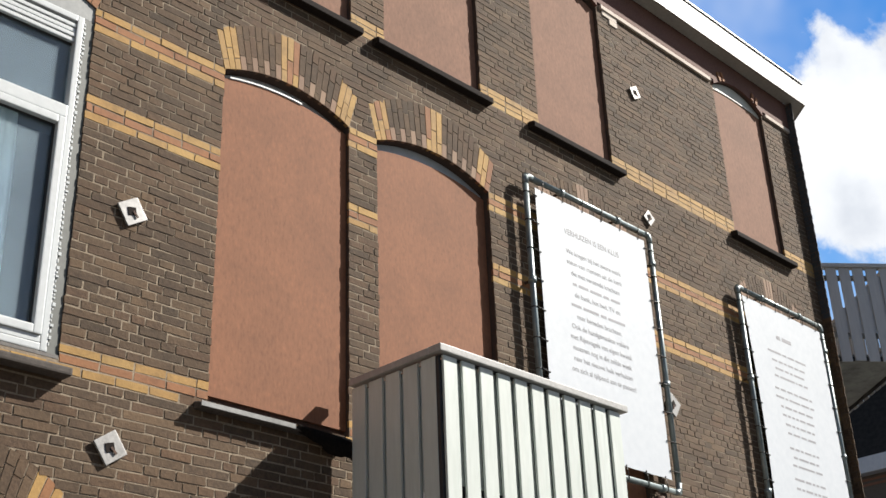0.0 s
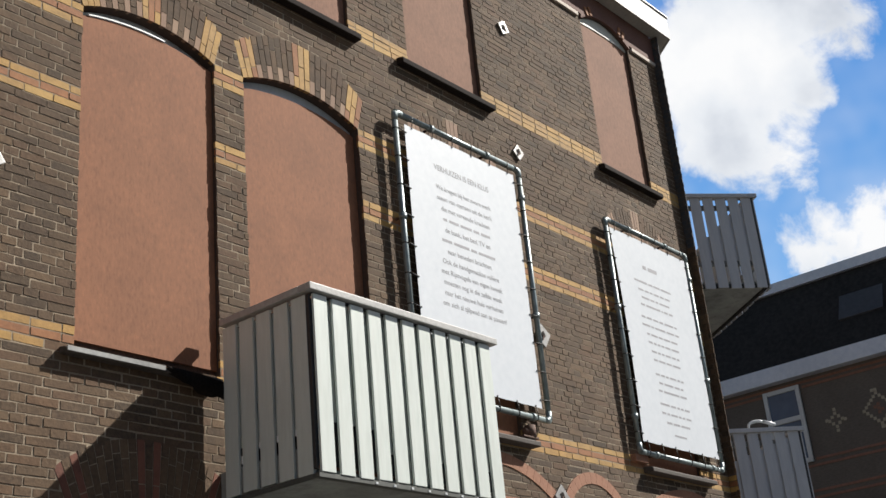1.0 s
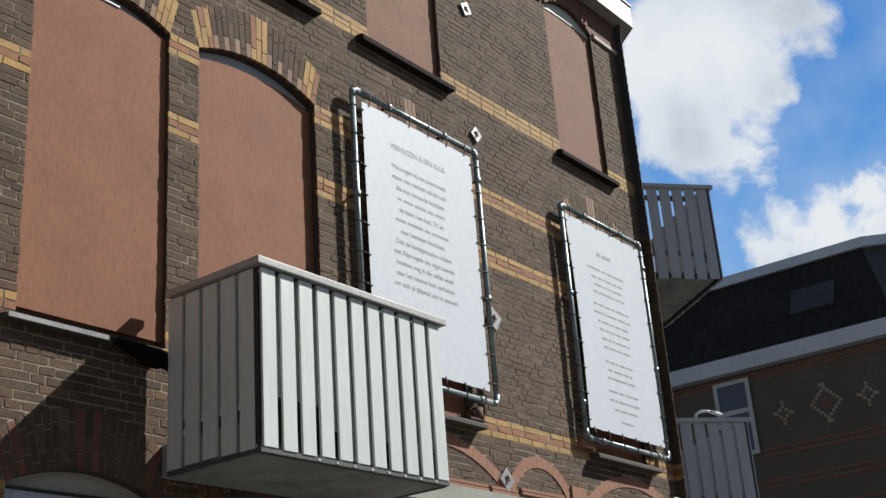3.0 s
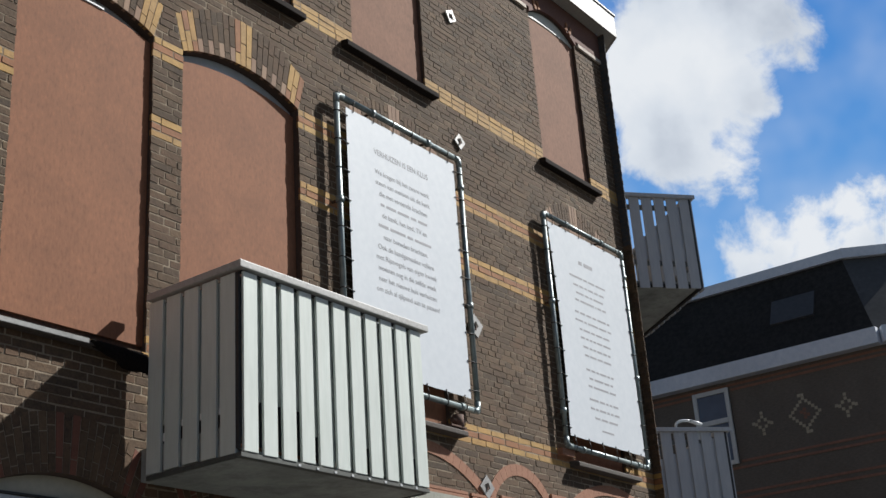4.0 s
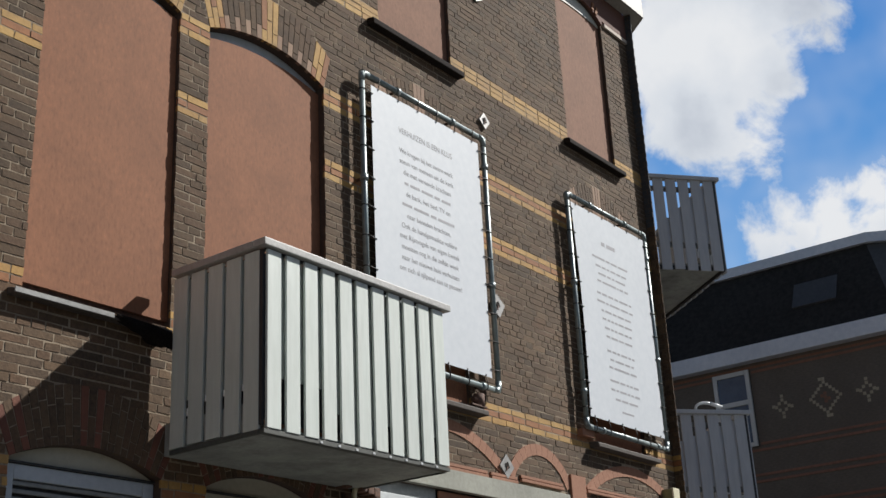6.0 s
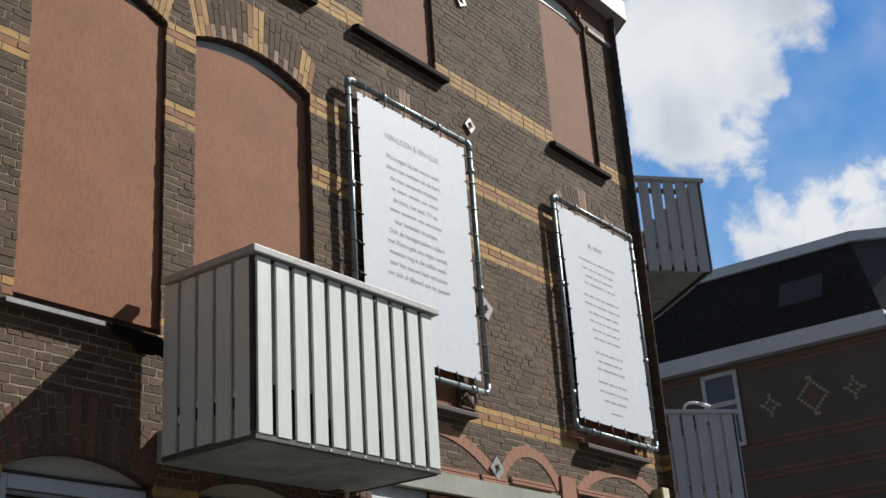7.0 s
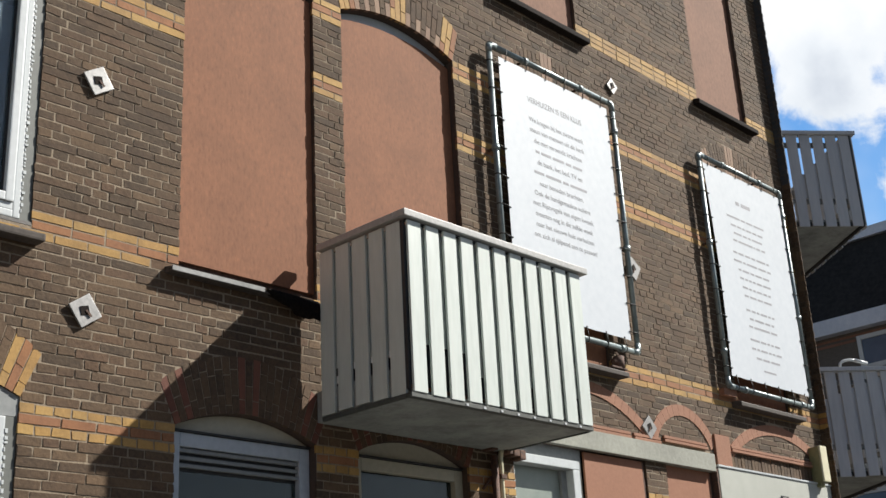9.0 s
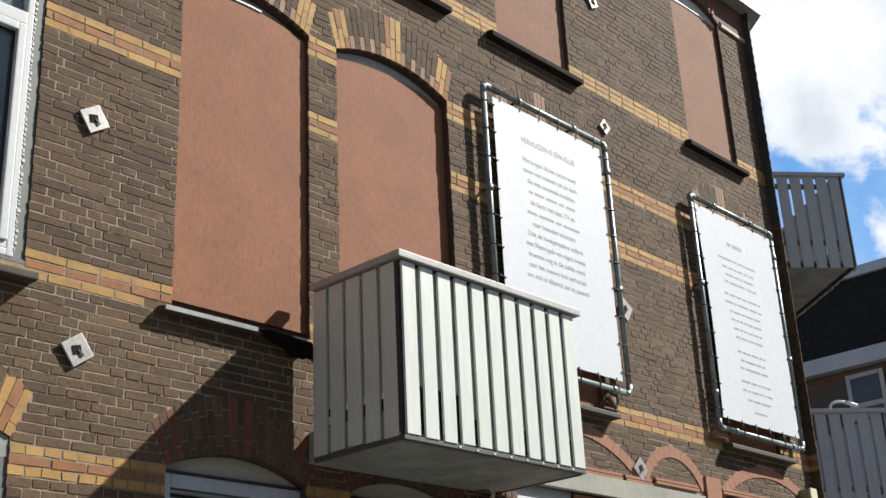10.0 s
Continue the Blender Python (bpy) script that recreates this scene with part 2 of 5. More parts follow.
# warm pale colour of an added wall that bounces sunlight
BOUNCE_WALL = material("bounce_wall_brick", [(0.28, 0.20, 0.14), (0.36, 0.26, 0.185)], 0.92, 12, 0.7, 0.4, stretch=(1, 1, 3.5))


# ---- mesh helpers ----
def box(bm, x0, x1, y0, y1, z0, z1, mat=0):
    v = [bm.verts.new(p) for p in ((x0, y0, z0), (x1, y0, z0), (x1, y1, z0), (x0, y1, z0),
                                   (x0, y0, z1), (x1, y0, z1), (x1, y1, z1), (x0, y1, z1))]
    fs = []
    for q in ((0, 3, 2, 1), (4, 5, 6, 7), (0, 1, 5, 4), (1, 2, 6, 5), (2, 3, 7, 6), (3, 0, 4, 7)):
        f = bm.faces.new([v[i] for i in q])
        f.material_index = mat
        fs.append(f)
    return v


def soft_box(bm, x0, x1, y0, y1, z0, z1, r=0.006, seg=2):
    b = bmesh.new()
    box(b, x0, x1, y0, y1, z0, z1)
    bmesh.ops.bevel(b, geom=b.edges[:], offset=r, segments=seg, profile=0.7, affect='EDGES')
    _merge(bm, b)


def _merge(bm, other):
    tmp = bpy.data.meshes.new("tmp")
    other.to_mesh(tmp)
    other.free()
    bm.from_mesh(tmp)
    bpy.data.meshes.remove(tmp)


def prism(bm, outline, y0, y1):
    """A solid from an (x, z) outline, between two depths y0 (front) and y1."""
    a = [bm.verts.new((x, y0, z)) for x, z in outline]
    b = [bm.verts.new((x, y1, z)) for x, z in outline]
    n = len(outline)
    bm.faces.new(a)
    bm.faces.new(b[::-1])
    for i in range(n):
        j = (i + 1) % n
        bm.faces.new((a[i], b[i], b[j], a[j]))
    bmesh.ops.recalc_face_normals(bm, faces=bm.faces[:])


def tube(bm, points, r, seg=10):
    """A round bar along straight runs with mitred joints."""
    pts = [Vector(p) for p in points]
    rings = []
    for i, p in enumerate(pts):
        d = Vector((0, 0, 0))
        if i:
            d += (p - pts[i - 1]).normalized()
        if i < len(pts) - 1:
            d += (pts[i + 1] - p).normalized()
        d.normalize()
        side = d.orthogonal().normalized() if not rings else (rings[-1][1] - d * rings[-1][1].dot(d)).normalized()
        up = d.cross(side)
        rings.append(([bm.verts.new(p + (side * math.cos(2 * math.pi * k / seg) + up * math.sin(2 * math.pi * k / seg)) * r)
                       for k in range(seg)], side))
    for (a, _), (b, _) in zip(rings, rings[1:]):
        for k in range(seg):
            f = bm.faces.new((a[k], a[(k + 1) % seg], b[(k + 1) % seg], b[k]))
            f.smooth = True
    bm.faces.new(rings[0][0][::-1])
    bm.faces.new(rings[-1][0])


def link(name, bm, mats, parent=None, smooth=False):
    me = bpy.data.meshes.new(name)
    bm.normal_update()
    bm.to_mesh(me)
    bm.free()
    for m in (mats if isinstance(mats, (list, tuple)) else [mats]):
        me.materials.append(m)
    ob = new(name, me)
    ob.parent = parent
    return ob


def part(name, bm, mat, parent, label=""):
    return tagged(link(name, bm, mat, parent), label)


def thing(name, label, category, group="", at=(0, 0, 0)):
    ob = new(name)
    ob.location = at
    ob.empty_display_size = 0.1
    return tagged(ob, label, category, group)


def boxes(*dims):
    bm = bmesh.new()
    for d in dims:
        box(bm, *d)
    return bm


def soft(*d, r=0.006):
    bm = bmesh.new()
    soft_box(bm, *d, r=r)
    return bm


# ---- plan of the front wall (its face is y = 0, x runs along it) ----
COURSE = 0.0592
BAND_TOP = 4.25
WALL_L, WALL_R = -4.3, 7.1
WALL_TOP = 9.80
# openings: left, right, bottom, spring, rise
OPENINGS = {
    "parlour_window": (-3.25, -2.105, 4.16, 6.55, 0.13),
    "w1": (-1.108, 0.03, 4.105, 6.55, 0.13),
    "w2": (0.31, 1.562, 3.45, 6.55, 0.14),
    "w3": (2.29, 3.395, 4.16, 6.55, 0.13),
    "w4": (5.46, 6.50, 4.16, 6.55, 0.13),
    "u1": (-1.10, 0.05, 7.455, 9.385, 0.16),
    "u2": (0.40, 1.535, 7.455, 9.385, 0.16),
    "u3": (2.295, 3.372, 7.455, 9.385, 0.16),
    "u4": (5.47, 6.495, 7.455, 9.385, 0.16),
    "ga": (-3.25, -2.10, 0.95, 3.15, 0.13),
    "gw1": (-1.105, 0.0, 0.95, 3.12, 0.13),
    "gw2": (0.37, 1.475, 0.95, 3.12, 0.13),
    "door": (1.985, 2.87, 0.0, 3.40, 0.0),
    "panel_a": (2.87, 3.755, 0.0, 3.40, 0.0),
    "panel_b": (4.065, 4.875, 0.0, 3.42, 0.0),
}
RINGS = {"parlour_window": 0.36, "w1": 0.36, "w2": 0.36, "w3": 0.36, "w4": 0.36, "ga": 0.33, "gw1": 0.33, "gw2": 0.33}


def arc_z(o, x):
    l, r, b, s, rise = OPENINGS[o]
    if rise <= 0 or x <= l or x >= r:
        return s
    h = (r - l) / 2
    rad = (h * h + rise * rise) / (2 * rise)
    return s + rise - rad + math.sqrt(max(rad * rad - (x - (l + r) / 2) ** 2, 0))


def arc_centre(o):
    l, r, b, s, rise = OPENINGS[o]
    h = (r - l) / 2
    rad = (h * h + rise * rise) / (2 * rise)
    return (l + r) / 2, s + rise - rad, rad


# ---- ground ----
bm = bmesh.new()
box(bm, -2500, 2500, -2500, 2500, -0.3, 0.0)
tagged(link("ground", bm, PAVING), "grey paved street at the foot of the brick buildings", "ground", kind="structure")

# ---- front wall: core with openings through it ----
edges = {WALL_L, WALL_R}
for o, (l, r, b, s, rise) in OPENINGS.items():
    k = 12 if rise else 1
    edges.update(round(l + (r - l) * i / k, 5) for i in range(k + 1))
edges = sorted(edges)
bm = bmesh.new()
for x0, x1 in zip(edges, edges[1:]):
    if x1 - x0 < 1e-4:
        continue
    xm = (x0 + x1) / 2
    inside = sorted((v[2], o) for o, v in OPENINGS.items() if v[0] < xm < v[1])
    lo0 = lo1 = 0.0
    for b, o in inside + [(WALL_TOP, None)]:
        if b > min(lo0, lo1) + 1e-4:
            v = [bm.verts.new(p) for p in ((x0, 0.0027, lo0), (x1, 0.0027, lo1), (x1, 0.32, lo1), (x0, 0.32, lo0),
                                           (x0, 0.0027, b), (x1, 0.0027, b), (x1, 0.32, b), (x0, 0.32, b))]
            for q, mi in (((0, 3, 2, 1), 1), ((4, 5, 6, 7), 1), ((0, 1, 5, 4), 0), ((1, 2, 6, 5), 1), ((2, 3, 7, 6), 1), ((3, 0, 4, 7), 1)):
                f = bm.faces.new([v[i] for i in q])
                f.material_index = mi
        if o:
            lo0, lo1 = arc_z(o, x0), arc_z(o, x1)
bmesh.ops.remove_doubles(bm, verts=bm.verts[:], dist=1e-5)
dup = {}
for f in bm.faces:
    c = f.calc_center_median()
    dup.setdefault((round(c.x, 4), round(c.y, 4), round(c.z, 4)), []).append(f)
bmesh.ops.delete(bm, geom=[f for fs in dup.values() if len(fs) > 1 for f in fs], context='FACES_ONLY')
bmesh.ops.recalc_face_normals(bm, faces=bm.faces[:])
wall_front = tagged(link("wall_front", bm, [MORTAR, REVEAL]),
                    "weathered dark brown brick facade with yellow and orange brick bands", "wall", kind="structure")

# unseen plain wall behind the camera, added to darken the pane reflections
tagged(link("wall_opposite", boxes((-40, 40, -17.5, -16.5, 0, 5.6)), PLAIN_WALL), "unseen plain brown wall across the street, added to darken reflections", "wall", kind="structure")

# unseen wall added to throw warm bounce onto the balcony side
tagged(link("wall_bounce", boxes((-20.5, -19.5, -16.4, 3.0, 0, 9.0)), BOUNCE_WALL), "unseen plain pale wall to the left, added for warm bounce light", "wall", kind="structure")

# plain walls that close the building; wall_inner is a near-black backing for unlit rooms
for nm, d in (("wall_left", (WALL_L, WALL_L + 0.3, 0.32, 6.0, 0, WALL_TOP)), ("wall_back", (WALL_L, 7.1, 6.0, 6.3, 0, WALL_TOP)),
              ("wall_inner", (WALL_L + 0.3, 7.1, 2.2, 2.3, 0, WALL_TOP))):
    tagged(link(nm, boxes(d), ROOM if nm == "wall_inner" else PLAIN_WALL), "plain closing wall of the old building", "wall", kind="structure")
tagged(link("floor_upper", boxes((WALL_L + 0.3, 7.1, 0.33, 2.19, 3.6, 3.8), (WALL_L + 0.3, 7.1, 0.33, 2.19, 6.95, 7.15)), ROOM),
       "upper floors inside the building, coloured near-black as unlit", "floor", kind="structure")
tagged(link("roof", boxes((WALL_L, 7.1, -0.12, 6.3, WALL_TOP + 0.03, 9.95)), SLATE), "flat dark roof behind the cream eaves board", "roof", kind="structure")

# ---- eaves of the front wall ----
def eaves():
    t = thing("eaves", "cream painted eaves board over a shaded brown frieze", "eaves", at=(0, 0, 0))
    tagged(t, kind="structure")
    # the boards run along the facade and turn with the wing at the corner
    out, zb, zt = 0.19, 9.795, 10.105
    way = Vector((0.63, 0.777))

    def run(d):
        corner = Vector((7.1 + (d + 0.02 - 0.63 * (d - 0.105)) / 0.777, -d))
        return [Vector((WALL_L, -d)), corner, corner + way * 3.0]

    def strip(d0, d1, z0, z1):
        bm = bmesh.new()
        rings = []
        for a, b in zip(run(d0), run(d1)):
            rings.append([bm.verts.new((q.x, q.y, z)) for q, z in ((a, z0), (b, z0), (b, z1), (a, z1))])
        for r0, r1 in zip(rings, rings[1:]):
            for k in range(4):
                bm.faces.new((r0[k], r1[k], r1[(k + 1) % 4], r0[(k + 1) % 4]))
        bm.faces.new(rings[0][::-1]), bm.faces.new(rings[-1])
        bmesh.ops.recalc_face_normals(bm, faces=bm.faces[:])
        return bm
    part("fascia", strip(out - 0.025, out, zb, zt), FASCIA, t)
    part("metal_edge", strip(out - 0.06, out + 0.014, zt + 0.001, zt + 0.022), STEEL, t, "thin grey metal roof edge")
    part("soffit", strip(0.024, out - 0.026, zb + 0.008, zb + 0.026), SOFFIT, t)
    # frieze with the heads of the upper windows cut out of it
    bm = bmesh.new()
    ups = [o for o in OPENINGS if o.startswith("u")]
    xs = {WALL_L, 7.1}
    for o in ups:
        l, r = OPENINGS[o][:2]
        xs.update(l + (r - l) * i / 12 for i in range(13))
    xs = sorted(xs)
    for x0, x1 in zip(xs, xs[1:]):
        o = next((o for o in ups if OPENINGS[o][0] < (x0 + x1) / 2 < OPENINGS[o][1]), None)
        b0, b1 = (arc_z(o, x0), arc_z(o, x1)) if o else (9.44, 9.44)
        v = [bm.verts.new(p) for p in ((x0, -0.022, b0), (x1, -0.022, b1), (x1, 0.006, b1), (x0, 0.006, b0),
                                       (x0, -0.022, 9.80), (x1, -0.022, 9.80), (x1, 0.006, 9.80), (x0, 0.006, 9.80))]
        for q in ((0, 3, 2, 1), (4, 5, 6, 7), (0, 1, 5, 4), (1, 2, 6, 5), (2, 3, 7, 6), (3, 0, 4, 7)):
            bm.faces.new([v[i] for i in q])
    part("frieze", bm, FRIEZE, t, "shaded reddish brown frieze")
    # pale string course under the frieze
    runs = [(WALL_L, -1.16), (0.11, 0.34), (1.60, 2.235), (3.43, 5.41), (6.555, 7.1)]
    for x0, x1 in runs:
        part("string_course", soft(x0, x1, -0.026, 0.012, 9.388, 9.434, r=0.002), STRING, t, "pale string course")
    part("corbel", soft(3.46, 3.70, -0.012, 0.012, 9.325, 9.385, r=0.003), STRING, t)
    part("corbel", soft(3.57, 3.70, -0.012, 0.012, 9.262, 9.322, r=0.003), STRING, t)
    for o in ups:
        cx, cz, rad = arc_centre(o)
        for ang in (-24, -19, 19, 24):
            a = radians(ang)
            c = Vector((cx + math.sin(a) * (rad + 0.06), -0.024, cz + math.cos(a) * (rad + 0.06)))
            b = boxes((-0.022, 0.022, -0.012, 0.02, -0.055, 0.055))
            bmesh.ops.transform(b, matrix=Matrix.Translation(c) @ Matrix.Rotation(a, 4, 'Y'), verts=b.verts[:])
            part("arch_stone", b, M["orange", "object"], t)
    return t


eaves()


# ---- boarded windows ----
def boarded_window(o, label, dark_sill, sill=None, recess=0.042):
    l, r, b, s, rise = OPENINGS[o]
    t = thing("boarded_window", label, "boarded window", "boarded windows", (l, 0, b))
    off = Matrix.Translation((-l, 0, -b))
    # board: flat panel with a shallower curve than the opening
    top = s - 0.055 if not o.startswith("u") else s - 0.03
    br = rise * 0.62 if o != "u4" else 0.03
    h = (r - l) / 2
    rad = (h * h + br * br) / (2 * br)
    cx = (l + r) / 2
    foot = b + (0.002 if dark_sill or not sill else 0.072)
    pts = [(l + 0.004, foot), (r - 0.004, foot)]
    for i in range(17):
        x = r - 0.004 - (r - l - 0.008) * i / 16
        pts.append((x, top + br - rad + math.sqrt(rad * rad - (x - cx) ** 2)))
    bm = bmesh.new()
    prism(bm, pts, recess, recess + 0.018)
    bmesh.ops.transform(bm, matrix=off, verts=bm.verts[:])
    part("board", bm, BOARD_UP if o.startswith("u") else BOARD, t, "terracotta painted plywood board")
    # head of the old frame behind it, seen above the board
    pts = [(l + 0.003, s - 0.25), (r - 0.003, s - 0.25)]
    for i in range(17):
        x = r - 0.003 - (r - l - 0.006) * i / 16
        pts.append((x, arc_z(o, x) - 0.002))
    bm = bmesh.new()
    prism(bm, pts, 0.095, 0.14)
    bmesh.ops.transform(bm, matrix=off, verts=bm.verts[:])
    part("frame_head", bm, BLUEGREY_PAINT, t, "grey painted head of the old window frame")
    bm = bmesh.new()
    n = 14 if o in ("w1", "u4") else 0
    for i in range(n):
        s0, s1 = (0.06, 0.62) if o == "w1" else (0.02, 0.99)
        xa, xb = l + (r - l) * (s0 + (s1 - s0) * i / n), l + (r - l) * (s0 + (s1 - s0) * (i + 1) / n)
        za = top + br - rad + math.sqrt(rad * rad - (xa - cx) ** 2)
        zb = top + br - rad + math.sqrt(rad * rad - (xb - cx) ** 2)
        ta, tb = (za + 0.015, zb + 0.015) if o == "w1" else (max(za + 0.006, arc_z(o, xa) - 0.006), max(zb + 0.006, arc_z(o, xb) - 0.006))
        prism(bm, [(xa, za + 0.003), (xb, zb + 0.003), (xb, tb), (xa, ta)], recess - 0.009, recess - 0.001)
    if n:
        bmesh.ops.transform(bm, matrix=off, verts=bm.verts[:])
        part("edge_strip", bm, WHITE_PAINT if o == "w1" else PALE_PAINT, t, "pale strip along the top of the board")
    else:
        bm.free()
    if sill:
        x0, x1, z0, z1, out = sill
        bm = bmesh.new()
        prof = [(0.04, z0), (-out, z0), (-out, z1 - 0.03), (-out + 0.012, z1 - 0.02), (0.04, z1)]
        a = [bm.verts.new((x0, y, z)) for y, z in prof]
        c = [bm.verts.new((x1, y, z)) for y, z in prof]
        bm.faces.new(a), bm.faces.new(c[::-1])
        for i in range(5):
            j = (i + 1) % 5
            bm.faces.new((a[i], c[i], c[j], a[j]))
        bmesh.ops.recalc_face_normals(bm, faces=bm.faces[:])
        bmesh.ops.bevel(bm, geom=bm.edges[:], offset=0.005, segments=1, affect='EDGES')
        bmesh.ops.transform(bm, matrix=off, verts=bm.verts[:])
        part("sill", bm, STONE_DARK if o.startswith("u") else SILL_BROWN, t, "dark stone sill")
        if not dark_sill:
            b2 = soft(x0 + 0.004, x0 + 0.60 * (x1 - x0), -out - 0.008, -out - 0.001, z0 + 0.006, z1 - 0.020, r=0.002)
            bmesh.ops.transform(b2, matrix=off, verts=b2.verts[:])
            part("nosing", b2, NOSING, t, "weathered grey front edge of the sill")
            # lead flashing that sags from the sill's far end
            b2 = bmesh.new()
            n, rows_ = 14, []
            for i in range(n + 1):
                u = i / n
                x = x0 + 0.61 * (x1 - x0) + (0.39 * (x1 - x0)) * u
                drop = 0.045 + 0.115 * min(1.0, u * 1.6) + 0.006 * math.sin(i * 1.9)
                bow = 0.012 * math.sin(i * 0.9)
                rows_.append([b2.verts.new(q) for q in ((x, -0.01, z1 + 0.004), (x, -out - 0.004, z1 - 0.016 - 0.03 * u * u),
                                                        (x, -out - 0.010 - bow, z1 - drop * 0.6), (x, -out + 0.006 + bow, z1 - drop))])
            for r0, r1 in zip(rows_, rows_[1:]):
                for k in range(3):
                    f = b2.faces.new((r0[k], r0[k + 1], r1[k + 1], r1[k]))
                    f.smooth = True
            bmesh.ops.solidify(b2, geom=b2.faces[:], thickness=0.004)
            bmesh.ops.recalc_face_normals(b2, faces=b2.faces[:])
            bmesh.ops.transform(b2, matrix=off, verts=b2.verts[:])
            part("flashing", b2, STONE_DARK, t, "dark sagging lead flashing at the sill end")
            b2 = soft(l + 0.004, r - 0.004, recess + 0.022, recess + 0.06, b + 0.002, b + 0.10, r=0.004)
            bmesh.ops.transform(b2, matrix=off, verts=b2.verts[:])
            part("bottom_rail", b2, RUSTY, t, "dark brown bottom rail of the old frame")
    return t


boarded_window("w1", "tall arched window boarded with terracotta painted plywood, grey sill", False, (-1.205, -0.004, 4.055, 4.112, 0.070), 0.034)
boarded_window("w2", "tall arched balcony doorway boarded with terracotta painted plywood", False, None, 0.06)
boarded_window("w3", "boarded arched window mostly hidden behind a white banner", True, (2.17, 3.50, 4.085, 4.155, 0.11))
boarded_window("w4", "boarded arched window mostly hidden behind the narrower banner", True, (5.34, 6.62, 4.085, 4.155, 0.11))
boarded_window("u1", "upper arched window boarded with terracotta plywood, dark sill", True, (-1.2, 0.12, 7.405, 7.488, 0.078))
boarded_window("u2", "upper arched window boarded with terracotta plywood, dark sill", True, (0.275, 1.61, 7.405, 7.488, 0.078))
boarded_window("u3", "upper arched window boarded with terracotta plywood, dark sill", True, (2.14, 3.48, 7.405, 7.488, 0.078))
boarded_window("u4", "upper arched window boarded with terracotta plywood, dark sill", True, (5.38, 6.60, 7.405, 7.488, 0.078))


# ---- glazed windows ----
def arch_panel(o, z0, y0, y1, inset=0.003):
    l, r, b, s, rise = OPENINGS[o]
    pts = [(l + inset, z0), (r - inset, z0)]
    for i in range(17):
        x = r - inset - (r - l - 2 * inset) * i / 16
        pts.append((x, arc_z(o, x) - inset))
    bm = bmesh.new()
    prism(bm, pts, y0, y1)
    return bm


def shifted(bm, at):
    bmesh.ops.transform(bm, matrix=Matrix.Translation(-Vector(at)), verts=bm.verts[:])
    return bm


def frame_bars(x0, x1, z0, z1, w, y0, y1):
    """Four bars round a rectangle, butted end to end."""
    return [(x0, x0 + w, y0, y1, z0, z1), (x1 - w, x1, y0, y1, z0, z1),
            (x0 + w, x1 - w, y0, y1, z0, z0 + w), (x0 + w, x1 - w, y0, y1, z1 - w, z1)]


